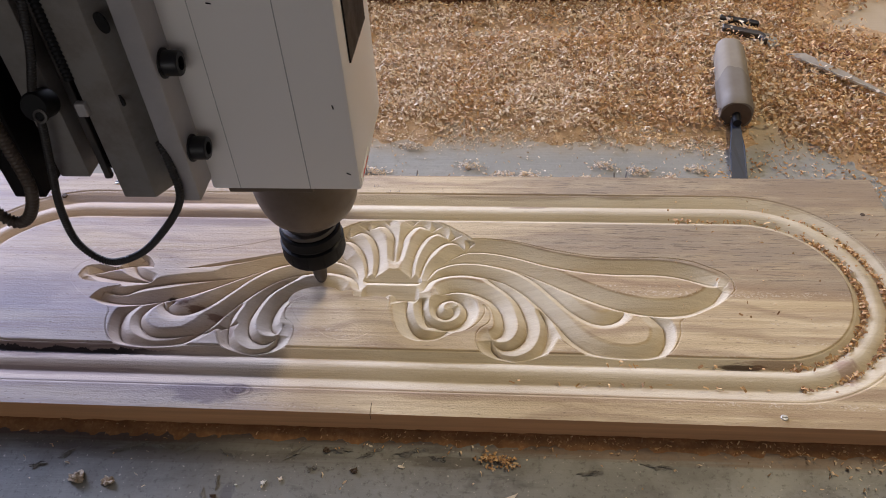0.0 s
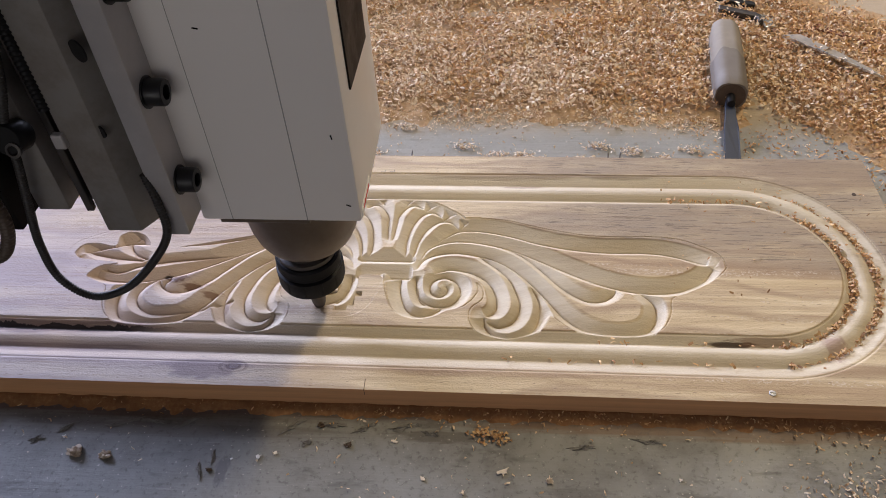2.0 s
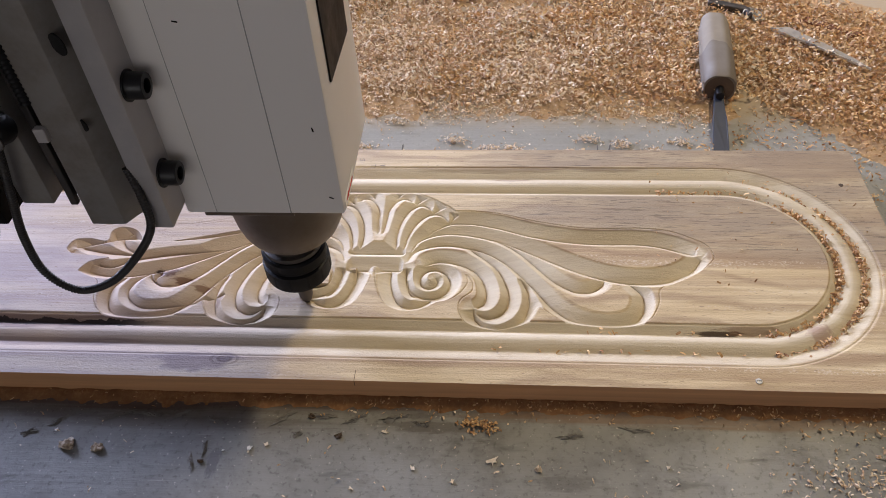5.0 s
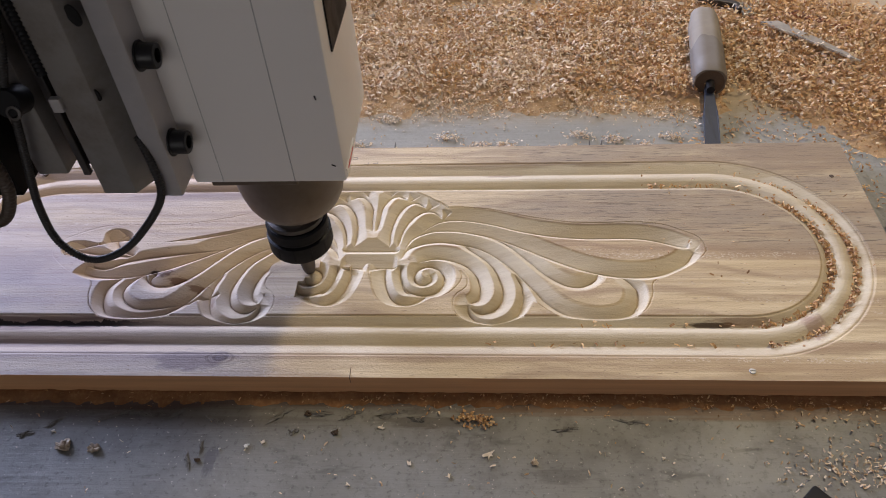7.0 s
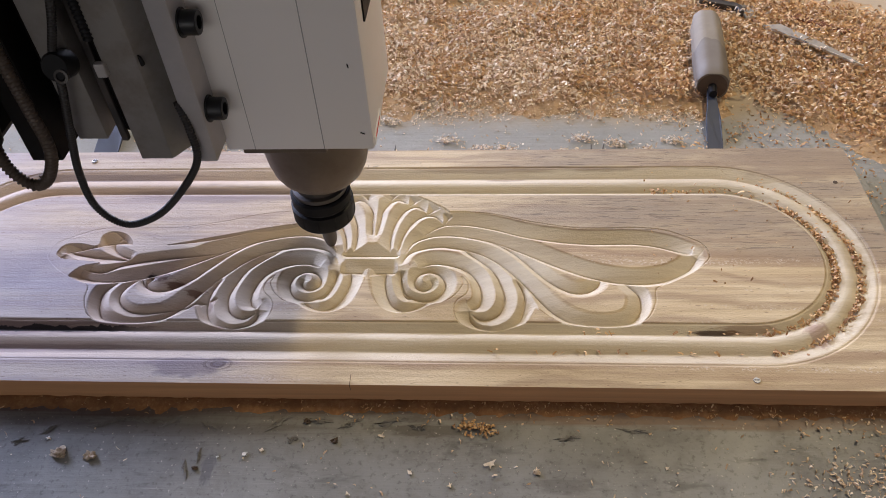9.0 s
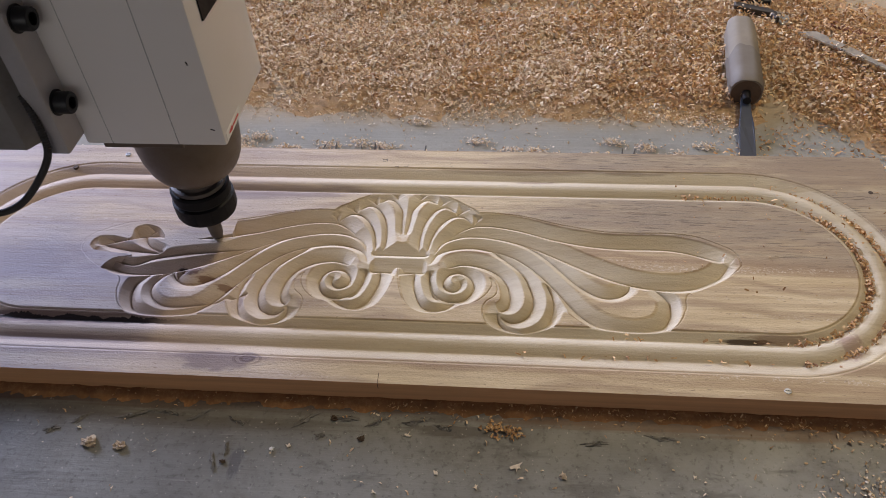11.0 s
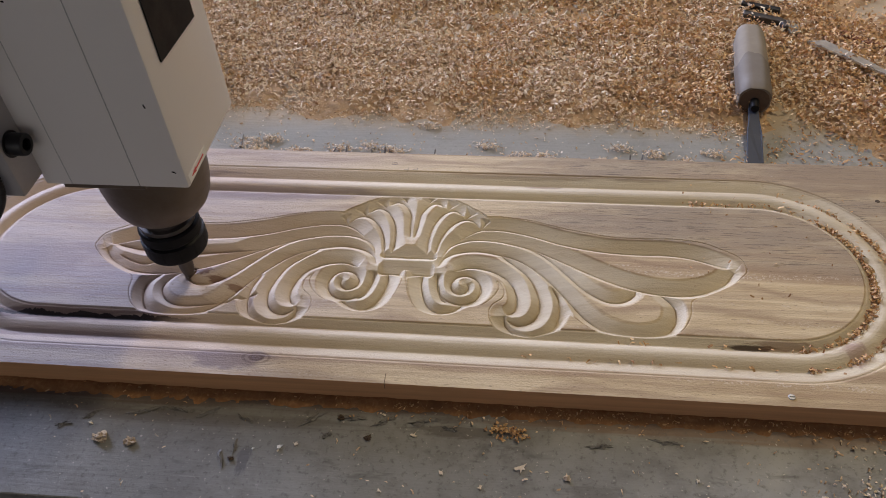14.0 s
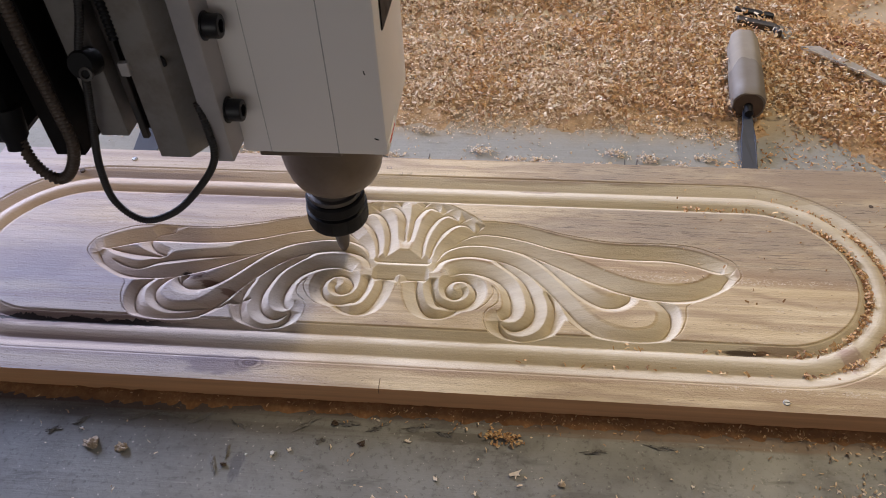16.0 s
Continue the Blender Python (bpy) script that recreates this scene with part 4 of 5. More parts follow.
loose = loose[(loose[:, 1] > -0.1) & (loose[:, 1] < -0.006)]
loose = loose[(loose[:, 0] > -0.02) | (rng.random(len(loose)) < 0.35)]
loose[:, 2] = 0.0004
tagged(flakes("loose_shavings", loose, lambda n, g: 0 * g.random(n), (0.0012, 0.0046, 0.0007, 0.0018), SHAVING, rng), "small loose shavings on the bare bench", "shavings", kind="stuff")
n = 500
back = np.c_[rng.uniform(-0.45, 0.46, n), rng.uniform(0.298, 0.40, n), np.full(n, 0.0004)]
edge_x = rng.uniform(-0.6, 0.34, 5200)
back = np.vstack([back, np.c_[edge_x, dust_edge(edge_x) + rng.normal(0.004, 0.012, 5200), np.full(5200, 0.0006)]])
tagged(flakes("loose_shavings", back, lambda n, g: 0 * g.random(n), (0.001, 0.004, 0.0007, 0.0018), SHAVING, rng), "small loose shavings behind the panel", "shavings", kind="stuff")
n = 2600
side = np.c_[rng.uniform(0.31, 0.62, n), rng.uniform(0.06, 0.40, n), np.full(n, 0.0005)]
side = side[((side[:, 0] > X1 / 1000 + 0.006) | (side[:, 1] > Y1 / 1000 + 0.006)) & (side[:, 1] < dust_edge(side[:, 0]) + 0.02)]
tagged(flakes("loose_shavings", side, lambda n, g: g.exponential(0.0006, n), (0.0016, 0.0058, 0.0008, 0.0022), SHAVING_ORANGE, rng), "orange shavings scattered thinly on bare grey bench", "shavings", kind="stuff")
# shavings caught in the moulding at the panel's end
a = rng.normal(-0.10, 0.58, 850)
rr = np.where(rng.random(850) < 0.5, 87.2, 107.7) + rng.normal(0, 1.5, 850)
a = np.clip(a, -1.45, 1.3)
ring = np.c_[(END_X + rr * np.cos(a)) / 1000, (MID_Y + rr * np.sin(a)) / 1000, np.full(850, T - 0.0052)]
low = np.c_[rng.uniform(0.1, 0.36, 34), (MID_Y - np.where(rng.random(34) < 0.6, 107.7, 87.2) + rng.normal(0, 0.8, 34)) / 1000, np.full(34, T - 0.0048)]
top = np.c_[rng.uniform(0.26, 0.34, 40), (MID_Y + 87.2 + rng.normal(0, 1.0, 40)) / 1000, np.full(40, T - 0.0052)]
tagged(flakes("moulding_shavings", np.vstack([ring, low, top]), lambda n, g: g.exponential(0.0012, n), (0.0018, 0.0058, 0.0009, 0.0024), SHAVING_ORANGE, rng), "brown shavings caught in the panel's moulding", "shavings", kind="stuff")
n = 60
fld = np.c_[rng.uniform(0.25, 0.45, n), rng.uniform(0.10, 0.26, n), np.full(n, T + 0.0003)]
tagged(flakes("face_shavings", fld, lambda n, g: 0 * g.random(n), (0.001, 0.004, 0.0006, 0.0016), SHAVING_ORANGE, rng), "a few small shavings on the panel's face", "shavings", kind="stuff")


def clump(x, y, r, count, mat, label, squash=0.5, name="sawdust_clump"):
    p = rng.normal(0, 0.5, (count, 2)) * (r, r * squash)
    z = np.maximum(0, 0.45 * r * squash * (1 - np.hypot(p[:, 0] / r, p[:, 1] / r)))
    s = np.c_[x + p[:, 0], y + p[:, 1], z * rng.random(count)]
    ob = flakes(name, s, lambda n, g: g.exponential(0.0008, n), (0.0015, 0.0042, 0.0008, 0.002), mat, rng)
    return tagged(ob, label, "sawdust", "sawdust clumps", "stuff")


for x, y, r in ((-0.213, 0.331, 0.021), (-0.19, 0.340, 0.014), (-0.205, 0.318, 0.010), (-0.160, 0.319, 0.010), (-0.147, 0.321, 0.006), (-0.106, 0.327, 0.013), (-0.074, 0.331, 0.011), (-0.047, 0.325, 0.013),
                (0.020, 0.312, 0.007), (0.058, 0.337, 0.012), (0.093, 0.322, 0.010), (0.122, 0.320, 0.012), (0.14, 0.313, 0.009), (0.205, 0.338, 0.013), (0.185, 0.316, 0.010), (0.24, 0.330, 0.012), (0.27, 0.318, 0.010),
                (-0.01, 0.372, 0.010), (0.30, 0.334, 0.010)):
    clump(x, y, 1.25 * r, int(75 * r / 0.01), SHAVING_WHITE, "little clump of pale shavings behind the panel")
clump(0.100, -0.0255, 0.012, 90, SHAVING_ORANGE, "brown clump of shavings on the bare bench", 0.5)
clump(0.086, -0.0215, 0.009, 50, SHAVING_ORANGE, "brown clump of shavings on the bare bench", 0.4)

NAIL_BM = [(0.0021, 0.0), (0.0021, 0.0005), (0.0008, 0.0008), (0.0008, 0.016), (0.0002, 0.018)]


def nail(x, y, z, lean, turn, length=1.0, label="thin steel nail leaning behind the panel"):
    ob = thing("nail", label, "nail", pose(x, y, z, lean, 0, turn), "nails behind the panel")
    part("head", lathe(NAIL_BM[:2], 12), NAIL, ob)
    part("shank", lathe([(r, h * length) for r, h in NAIL_BM[2:]], 8), NAIL, ob)


for x, y, lean, turn in ((-0.1165, 0.303, 62, 150), (-0.098, 0.304, 55, 175), (-0.066, 0.300, 58, 190), (-0.054, 0.304, 50, 178), (-0.045, 0.300, 60, 195), (-0.222, 0.322, 66, 178), (0.0, 0.302, 60, 172), (0.222, 0.303, 60, 165), (0.212, 0.302, 64, 178)):
    nail(x, y, 0.0022, -lean, turn - 180)
nail(-0.303, 0.352, 0.0022, -88, -66, 2.2, "long black nail lying beside the chisel")


# ---- small hardware on the panel ----
scr = thing("screw", "bright countersunk screw driven into the panel", "screw", pose(0.3094, 0.0085, T))
part("screw_head", lathe([(0.0024, -0.001), (0.0027, 0.0003), (0.0024, 0.0007), (0.0012, 0.0008)], 20), STEEL_DULL, scr, "", 40)
part("slot", box(-0.0020, -0.0004, 0.0006, 0.0020, 0.0004, 0.00092), BLACK_STEEL, scr)
pin = thing("screw", "small dull screw driven into the panel's back edge", "screw", pose(-0.3155, 0.277, T))
part("screw_head", lathe([(0.0026, -0.001), (0.0030, 0.0004), (0.0026, 0.0010), (0.0010, 0.0012)], 20), BRIGHT, pin, "", 40)
part("slot", box(-0.0020, -0.0004, 0.0010, 0.0020, 0.0004, 0.0013), BLACK_STEEL, pin)
for x, y, r in ((0.4385, 0.2395, 0.0022), (-0.3655, 0.2555, 0.0028)):
    tagged(part("knot_plug", lathe([(r, T - 0.003), (r, T + 0.0002), (r * 0.6, T + 0.0003)], 14, Matrix.Translation((x, y, 0))), HANDLE_END), "small black plug in the panel's face", "plug")


# ---- chisels ----
def chisel(label, m, width, neck, blade_len, handle_len, radius, grip, blade_mat):
    ob = thing("chisel", label, "chisel", m, "chisels on the bench")
    bl = [(-width / 2, 0), (width / 2, 0), (width / 2 * 0.94, blade_len * 0.55), (neck / 2 * 1.25, blade_len * 0.72), (neck / 2, blade_len), (-neck / 2, blade_len), (-neck / 2 * 1.25, blade_len * 0.72), (-width / 2 * 0.94, blade_len * 0.55)]
    bm = prism(bl, -0.0022, 0.0026, 0.0006)
    for v in bm.verts:
        if v.co.y < 0.014 and v.co.z > 0:
            v.co.z = -0.0018 + 0.0044 * max(0, v.co.y) / 0.014
        v.co.z += 0.0045 + 0.085 * max(0, v.co.y - 0.02)
    part("blade", bm, blade_mat, ob, "dark steel blade")
    at = Matrix.Translation((0, blade_len - 0.004, radius)) @ Matrix.Rotation(radians(-90), 4, "X")
    part("tang", lathe([(neck / 2 * 0.95, -0.012), (neck / 2, 0), (neck / 2 * 1.1, 0.008)], 16, at), BLACK_STEEL, ob, "", 40)
    prof = [(radius * 0.55, 0.0040), (radius * 0.93, 0.0035), (radius * 0.99, 0.0060), (radius, 0.02), (radius * 1.01, handle_len * 0.5), (radius * 0.97, handle_len * 0.9), (radius * 0.86, handle_len * 0.985), (radius * 0.6, handle_len)]
    bm = lathe(prof, 32)
    for v in bm.verts:      # flattened sides
        a = math.atan2(v.co.y, v.co.x)
        k = (abs(math.cos(a)) ** 5 + abs(math.sin(a)) ** 5) ** -0.2
        v.co.x *= min(k, 1.10)
        v.co.y *= min(k, 1.10) * 0.98
    bm.transform(at)
    part("handle", bm, grip, ob, "", 50)
    if grip is GREY_WOOD:
        bm = lathe([(radius * 0.95, 0.0032), (radius * 1.012, 0.0058), (radius * 1.018, 0.02), (radius * 1.03, handle_len * 0.46)], 32)
        for v in bm.verts:
            a = math.atan2(v.co.y, v.co.x)
            k = (abs(math.cos(a)) ** 5 + abs(math.sin(a)) ** 5) ** -0.2
            v.co.x *= min(k, 1.10)
            v.co.y *= min(k, 1.10) * 0.98
            v.co.z += 0.016 * noise.noise(v.co * 90) if v.co.z > 0.03 else 0
        bm.transform(at)
        part("dark_grip", bm, GRIP, ob, "darker lower half of the handle", 50)
    part("end_grain", lathe([(radius * 0.90, 0.0028), (radius * 0.90, 0.0036), (radius * 0.2, 0.0026)], 28, at), HANDLE_END, ob, "dark end of the handle", 30)


chisel("old chisel with a weathered grey wooden handle among shavings", pose(0.3425, 0.306, 0.0006, 0, 0, -7.6), 0.0165, 0.0095, 0.106, 0.152, 0.0178, GREY_WOOD, BLADE)
chisel("wide chisel with a black handle lying on the bench", pose(-0.3225, 0.301, 0.0006, 0, 0, 5.5), 0.0285, 0.0125, 0.108, 0.122, 0.0185, BLACK_PLASTIC, BLADE)

# ---- odds and ends at the back ----
plank = thing("rough_plank", "reddish brown plank lying behind the shavings", "plank", pose(0, 0, 0))
part("board", box(-0.75, 0.7165, 0.0006, 0.335, 0.90, 0.030, 0.0012), WOOD_DARK, plank)
for x in (0.028, 0.140):
    part("knot", lathe([(0.004, 0), (0.004, 0.0008)], 14, Matrix.Translation((x, 0.7167, 0.006)) @ Matrix.Rotation(radians(90), 4, "X")), HANDLE_END, plank)
saw = thing("saw_blade", "tapered bright steel blade half buried in shavings", "blade", pose(0, 0, 0))
part("blade", prism([(0.448, 0.551), (0.470, 0.553), (0.505, 0.511), (0.531, 0.474), (0.540, 0.456)], 0.0125, 0.0142, 0.0003), SAW_STEEL, saw)
edge_bm = prism([(0.448, 0.5495), (0.5395, 0.4555), (0.540, 0.4575), (0.4495, 0.5515)], 0.0120, 0.0148, 0.0003)
part("bright_edge", edge_bm, BRIGHT, saw, "bright ground edge")
brk = thing("steel_bracket", "bent grey steel bracket lying in the shavings", "bracket", pose(0, 0, 0))
part("arm", prism([(0.385, 0.632), (0.428, 0.612), (0.434, 0.604), (0.434, 0.588), (0.428, 0.588), (0.427, 0.601), (0.383, 0.620)], 0.004, 0.013, 0.0012), STEEL, brk)
part("black_arm", prism([(0.388, 0.660), (0.436, 0.640), (0.432, 0.632), (0.385, 0.650)], 0.004, 0.012, 0.0012), BLACK_STEEL, brk, "black arm")
part("tongue", prism([(0.428, 0.620), (0.452, 0.612), (0.450, 0.585), (0.436, 0.583)], 0.004, 0.007, 0.0008), BRIGHT, brk, "pale steel tongue")
scrap = thing("wood_scrap", "thin reddish offcut of wood in the shavings", "offcut", pose(0, 0, 0))
part("offcut", prism([(0.492, 0.588), (0.506, 0.594), (0.560, 0.552), (0.549, 0.545)], 0.001, 0.0055, 0.0008), WOOD_DARK, scrap)
pad = thing("black_pad", "black plastic block at the bench's front edge", "block", pose(0.3345, -0.0790, 0, 0, 0, 43))
part("pad_body", box(-0.040, -0.038, 0.0004, 0.0, 0.0, 0.012, 0.002), BLACK_PLASTIC, pad, "", 40)
part("pad_stud", lathe([(0.004, 0.012), (0.004, 0.0135), (0.003, 0.014)], 16, Matrix.Translation((-0.012, -0.012, 0))), STEEL, pad, "", 40)


def chip(x, y, r, mat, label):
    """A torn splinter: a ragged lump with a few loose flakes on it."""
    bm = bmesh.new()
    bmesh.ops.create_icosphere(bm, subdivisions=3, radius=1.0)
    for v in bm.verts:
        k = 0.72 + 0.55 * noise.fractal(v.co * 1.7 + Vector((x, y, 0)) * 90, 0.7, 2.2, 4)
        v.co = Vector((v.co.x * r * k, v.co.y * 0.8 * r * k, max(0.0, 0.25 + 0.55 * v.co.z) * r * k + 0.0002))
    ob = part("wood_chip", bm, mat)
    ob.location = (x, y, 0)
    return tagged(ob, label, "wood chip", "chips on the bench", "stuff")


def splinter(x, y, r, turn, mat, label):
    """A thin torn flake with a ragged star outline, lying a little askew."""
    pts = []
    for k in range(13):
        a = 2 * math.pi * k / 13
        q = r * (0.25 + 0.75 * rng.random() ** (1 if k % 2 else 3))
        pts.append((q * math.cos(a), 0.75 * q * math.sin(a)))
    bm = prism(pts, 0.0, 0.0009, 0)
    for v in bm.verts:
        v.co.z += 0.0002 + 0.22 * abs(v.co.x)
    ob = part("wood_chip", bm, mat)
    ob.matrix_world = pose(x, y, 0, 0, 0, turn)
    return tagged(ob, label, "wood chip", "chips on the bench", "stuff")


for x, y, r, mat in ((-0.2305, -0.052, 0.0070, CHIP), (-0.2055, -0.0535, 0.0060, CHIP), (-0.04, -0.020, 0.0035, HANDLE_END), (-0.12, -0.062, 0.003, HANDLE_END), (-0.016, -0.037, 0.0035, HANDLE_END), (0.139, -0.060, 0.0036, CHIP)):
    chip(x, y, r, mat, "dark wood chip on the bare bench" if mat is HANDLE_END else "torn pale wood chip on the bare bench")
for x, y, r, turn, mat in ((-0.2285, -0.0475, 0.0045, 30, SHAVING_WHITE), (0.105, -0.054, 0.0060, 20, SHAVING_WHITE), (0.139, -0.0585, 0.0040, 70, SHAVING), (-0.245, -0.0385, 0.0025, 0, STICKER), (-0.084, -0.0495, 0.0040, 80, STICKER), (-0.072, -0.046, 0.0030, 10, SHAVING_WHITE),
                           (0.02, -0.032, 0.0042, 40, SHAVING_WHITE), (-0.105, -0.052, 0.0022, 60, STICKER), (0.235, -0.055, 0.0034, 10, SHAVING_WHITE), (0.045, -0.062, 0.0032, 120, SHAVING_WHITE), (0.075, -0.072, 0.0030, 50, SHAVING), (0.0, -0.08, 0.0028, 0, SHAVING_WHITE)):
    splinter(x, y, r, turn, mat, "thin torn flake of pale wood on the bare bench")

SMEAR = plain("dried_smear", (0.17, 0.16, 0.143), 0.5, 0, 0.5, 120, (0.25, 0.235, 0.21), 0.5)


def smear(x, y, long, wide, turn):
    """A low ragged ridge of dried glue and dirt."""
    bm = bmesh.new()
    bmesh.ops.create_icosphere(bm, subdivisions=4, radius=1.0)
    for v in bm.verts:
        k = 0.75 + 0.75 * noise.fractal(Vector((v.co.x * 2.6, v.co.y * 1.6, 0)) + Vector((x, y, 0)) * 120, 0.7, 2.2, 4)
        h = max(0.0, v.co.z) * (0.5 + 0.9 * abs(noise.fractal(v.co * 2.4 + Vector((y, x, 1)) * 70, 0.7, 2.2, 4)))
        v.co = Vector((v.co.x * long * k, v.co.y * wide * k + 0.25 * wide * math.sin(3 * v.co.x), h * 0.0015))
    ob = part("glue_smear", bm, SMEAR, smooth=60)
    ob.matrix_world = pose(x, y, 0.0001, 0, 0, turn)
    return tagged(ob, "low dried smear of glue and dirt on the bench", "smear", "smears on the bench", "stuff")


for x, y, long, wide, turn in ((-0.247, -0.030, 0.010, 0.0028, 35), (-0.203, -0.024, 0.016, 0.0030, 18), (-0.176, -0.021, 0.010, 0.0022, -12), (-0.268, -0.041, 0.008, 0.0030, 8), (-0.150, -0.022, 0.012, 0.0024, 28),
                               (-0.118, -0.026, 0.009, 0.0022, -25), (-0.062, -0.021, 0.013, 0.0030, 30), (-0.030, -0.019, 0.014, 0.0034, -8), (-0.005, -0.021, 0.010, 0.0030, 24), (0.026, -0.019, 0.013, 0.0030, 12),
                               (0.048, -0.024, 0.008, 0.0022, -18), (-0.128, -0.062, 0.010, 0.0026, 110), (-0.120, -0.050, 0.007, 0.0018, 95), (-0.049, -0.036, 0.005, 0.0030, 0), (0.165, -0.031, 0.010, 0.0022, 5), (0.215, -0.024, 0.012, 0.0024, -10)):
    smear(x, y, long, wide, turn)

# ---- waste wood that the cutter still has to take away ----
CELL = 5.6
SCROLL_WASTE = [(-2, 121.5), (26, 121.5), (30, 130), (40, 128), (50, 132.5), (63, 132.5), (76, 128.5), (84, 121), (83, 110), (84, 100), (80, 90), (68, 83), (55, 79), (43, 72), (30, 69), (14, 72), (2, 84), (-5, 104)]
LEAF_WASTE = [(62, 203), (81, 202), (109, 198), (135, 190), (156, 185), (182, 180), (208, 179), (239, 180), (264, 177), (284, 168), (299, 158), (304, 143), (300, 132), (287, 120), (273, 111),
              (269, 119), (262, 127), (247, 131), (262, 133), (284, 135.5), (293, 142), (289, 154), (275, 156), (257, 153), (257, 166), (248, 172), (233, 168), (224, 158), (217, 148.5), (169, 159), (107, 175), (69, 183), (60, 184)]


def clipped(poly, x0, x1, y0, y1):
    """The part of a ground-plan polygon inside one cell."""
    for axis, at, sign in ((0, x0, 1), (0, x1, -1), (1, y0, 1), (1, y1, -1)):
        out = []
        for a, c in zip(poly, poly[1:] + poly[:1]):
            da, dc = sign * (a[axis] - at), sign * (c[axis] - at)
            if da >= 0:
                out.append(a)
            if da * dc < 0:
                u = da / (da - dc)
                out.append((a[0] + u * (c[0] - a[0]), a[1] + u * (c[1] - a[1])))
        poly = out
        if len(poly) < 3:
            return []
    return poly


def outward(line, p, by):
    """A point of a closed line's edge, moved out of it; other points stay."""
    a, d = line[:-1], np.diff(line, axis=0)
    l2 = np.maximum((d**2).sum(1), 1e-9)
    u = np.clip(((p[0] - a[:, 0]) * d[:, 0] + (p[1] - a[:, 1]) * d[:, 1]) / l2, 0, 1)
    gap = np.hypot(p[0] - a[:, 0] - u * d[:, 0], p[1] - a[:, 1] - u * d[:, 1])
    k = int(gap.argmin())
    if gap[k] > 0.02:
        return p
    n = np.array((d[k, 1], -d[k, 0])) / math.sqrt(l2[k])
    q = np.array(p) + 0.3 * n
    if inside(line[:-1], q[:1], q[1:])[0]:
        n = -n
    return (p[0] + by * n[0], p[1] + by * n[1])


def sloped(top_line, low_line, z0, z1, walls):
    """A block whose foot is wider than its top where the cutter left a slope."""
    own = bmesh.new()
    low = [own.verts.new((x, y, z0)) for x, y in low_line]
    top = [own.verts.new((x, y, z1)) for x, y in top_line]
    n = len(top)
    own.faces.new(low[::-1])
    own.faces.new(top)
    for k in range(n):
        if walls[k]:
            own.faces.new((low[k], low[(k + 1) % n], top[(k + 1) % n], top[k]))
    return own


waste_pieces = []
for region in (SCROLL_WASTE, LEAF_WASTE):
    poly = [tuple(p) for p in smooth_line(mirrored(region), 4, closed=True)]
    poly_np = np.array(poly + poly[:1])
    px, py = zip(*poly)
    for x in np.arange(min(px), max(px), CELL):
        for y in np.arange(min(py), max(py), CELL):
            cell = clipped(poly, x, x + CELL, y, y + CELL)
            size = 0.5 * abs(sum(a[0] * c[1] - c[0] * a[1] for a, c in zip(cell, cell[1:] + cell[:1])))
            if size < 0.004:
                continue
            cx, cy = sum(p[0] for p in cell) / len(cell), sum(p[1] for p in cell) / len(cell)
            # no wall where a cell's edge only bridges a gap in the outline
            walls = []
            for a, c in zip(cell, cell[1:] + cell[:1]):
                mid = np.array(((a[0] + c[0]) / 2, (a[1] + c[1]) / 2))
                on_grid = any(abs(a[q] - at) < 1e-6 and abs(c[q] - at) < 1e-6 for q, at in ((0, x), (0, x + CELL), (1, y), (1, y + CELL)))
                probe = mid + 0.02 * (np.array((x + CELL / 2, y + CELL / 2)) - mid)
                walls.append(not on_grid or bool(inside(poly_np[:-1], probe[:1], probe[1:])[0]))
            foot = [outward(poly_np, p, 7.0) for p in cell]
            bm = sloped([((p[0] - cx) / 1000, (p[1] - cy) / 1000) for p in cell], [((p[0] - cx) / 1000, (p[1] - cy) / 1000) for p in foot], -0.0105, -0.00005, walls)
            ob = tagged(part("waste_piece", bm, WOOD), "uncut piece of the panel's wood that becomes a chip", "wood chip", "wood cut away", "stuff")
            waste_pieces.append((ob, cx / 1000, cy / 1000, region is SCROLL_WASTE))

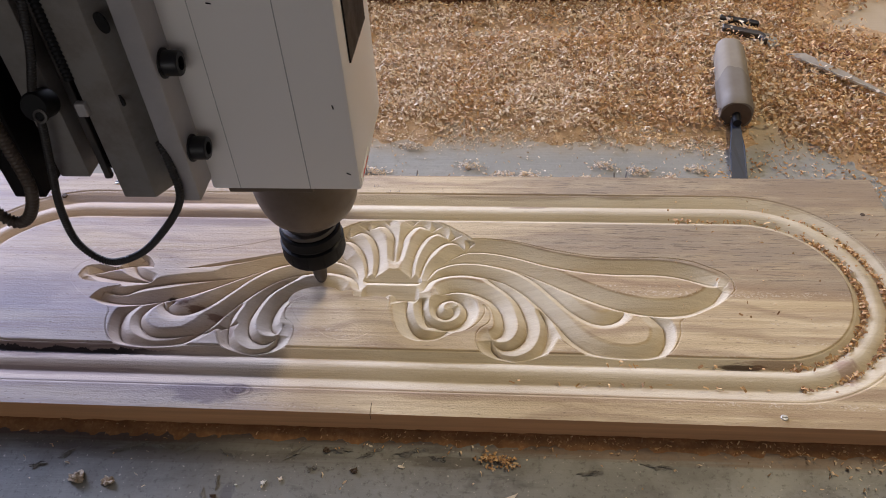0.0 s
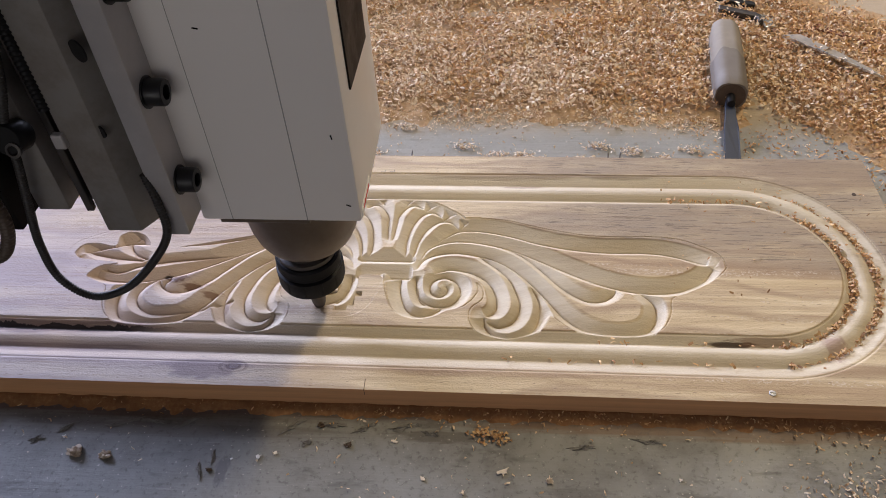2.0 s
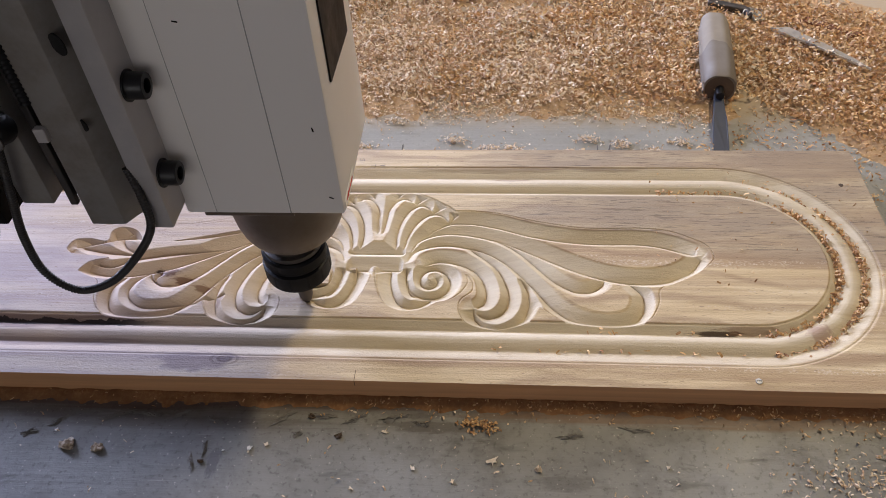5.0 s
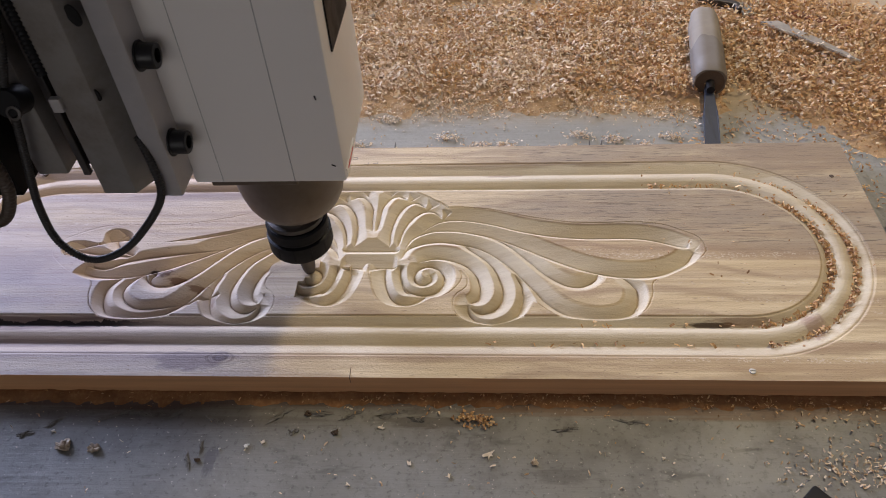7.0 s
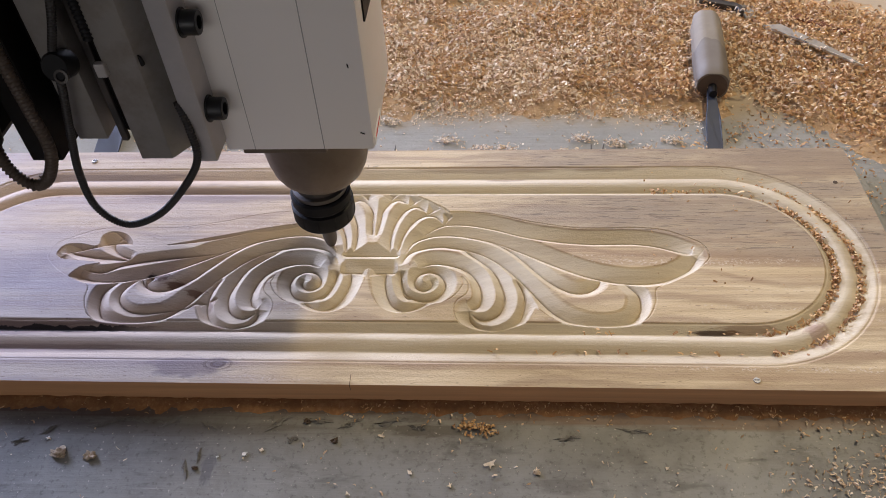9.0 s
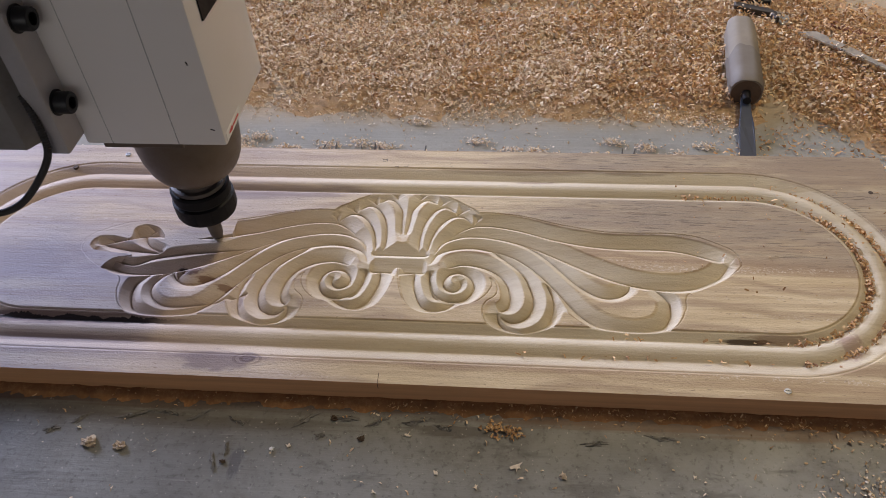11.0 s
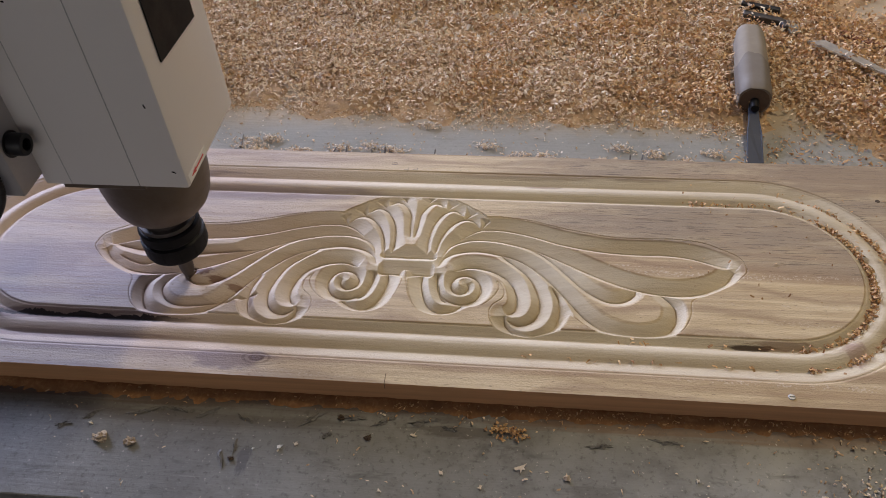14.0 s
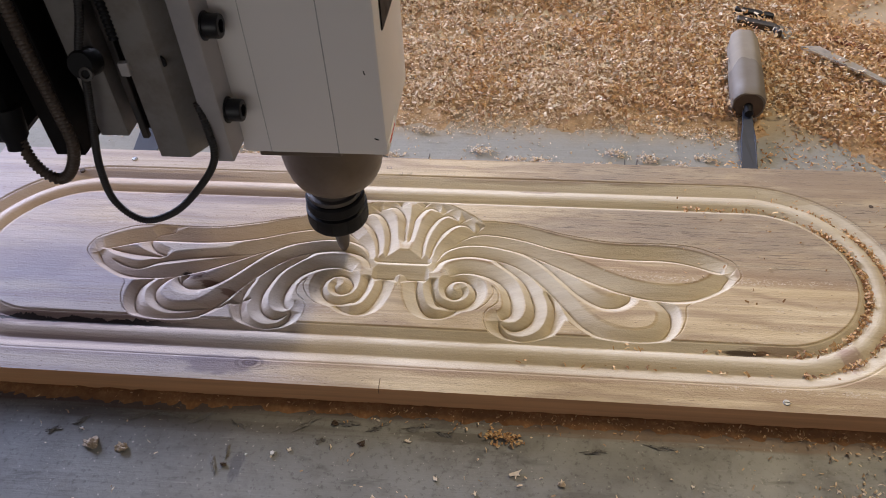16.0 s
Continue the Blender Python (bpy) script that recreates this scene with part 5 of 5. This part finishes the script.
# ---- what moves ----
TOOL = [(0.0, -0.0705, 0.144), (0.2, -0.058, 0.143), (0.5, -0.0387, 0.127), (0.7, -0.033, 0.115), (1.0, -0.0345, 0.094), (1.2, -0.040, 0.090), (1.5, -0.0347, 0.096), (1.6, -0.032, 0.099), (1.8, -0.060, 0.094),
        (2.0, -0.0570, 0.087), (2.3, -0.0525, 0.082), (2.5, -0.0490, 0.076), (2.7, -0.037, 0.076), (3.0, -0.0197, 0.087), (3.2, -0.0175, 0.106), (3.5, -0.0167, 0.115), (3.8, -0.0165, 0.107), (4.0, -0.0167, 0.094),
        (4.2, -0.0227, 0.081), (4.6, -0.045, 0.077), (5.0, -0.060, 0.086), (5.4, -0.045, 0.078), (5.8, -0.028, 0.088), (6.2, -0.052, 0.100), (6.5, -0.0555, 0.098), (6.8, -0.047, 0.111), (7.0, -0.0577, 0.116), (7.2, -0.070, 0.112),
        (7.5, -0.0720, 0.090), (7.7, -0.057, 0.084), (8.0, -0.0367, 0.089), (8.2, -0.028, 0.106), (8.5, -0.0297, 0.124), (9.0, -0.0437, 0.158), (9.2, -0.049, 0.164), (9.7, -0.075, 0.181), (10.2, -0.110, 0.179), (10.8, -0.165, 0.163),
        (11.3, -0.2045, 0.1545), (11.5, -0.2187, 0.153), (12.0, -0.2567, 0.150), (12.5, -0.2857, 0.137), (13.0, -0.2777, 0.121), (13.5, -0.2430, 0.108), (14.0, -0.2050, 0.1095), (14.5, -0.1675, 0.1235),
        (15.0, -0.1345, 0.141), (15.5, -0.1000, 0.1555), (16.0, -0.0630, 0.159)]


def motions():
    walk(head, [(t, pose(x, y, 0)) for t, x, y in TOOL])
    g = np.random.default_rng(5)
    when = np.arange(0, 14.3, 0.02)
    tx, ty = (np.interp(when, [r[0] for r in TOOL], [r[k] for r in TOOL]) for k in (1, 2))
    for piece, x, y, scroll_side in waste_pieces:
        ok = (when < 8.6) & (ty < 0.128) if scroll_side else (when > 9.0)
        d = np.where(ok, np.hypot(tx - x, ty - y), 9)
        near = np.flatnonzero(d < (0.0085 if scroll_side else 0.0070))
        t0 = when[near[0]] if len(near) else when[int(d.argmin())]
        t0 = min(max(0.02, t0), 14.2)
        frac = t0 % 0.5
        if frac > 0.28:
            t0 += 0.54 - frac
        elif frac < 0.04:
            t0 += 0.04
        lx, ly = g.uniform(-0.30, 0.28), g.uniform(0.47, 0.66)
        spin = g.uniform(-60, 60, 3)
        rest, land = pose(x, y, T), pose(lx, ly, 0.004, *spin)
        fly = pose((x + lx) / 2, (y + ly) / 2, 0.10, *(spin * 0.5))
        walk(piece, [(0, rest), (t0, rest), (t0 + 0.1, fly), (t0 + 0.2, land), (16, land)])


motions()
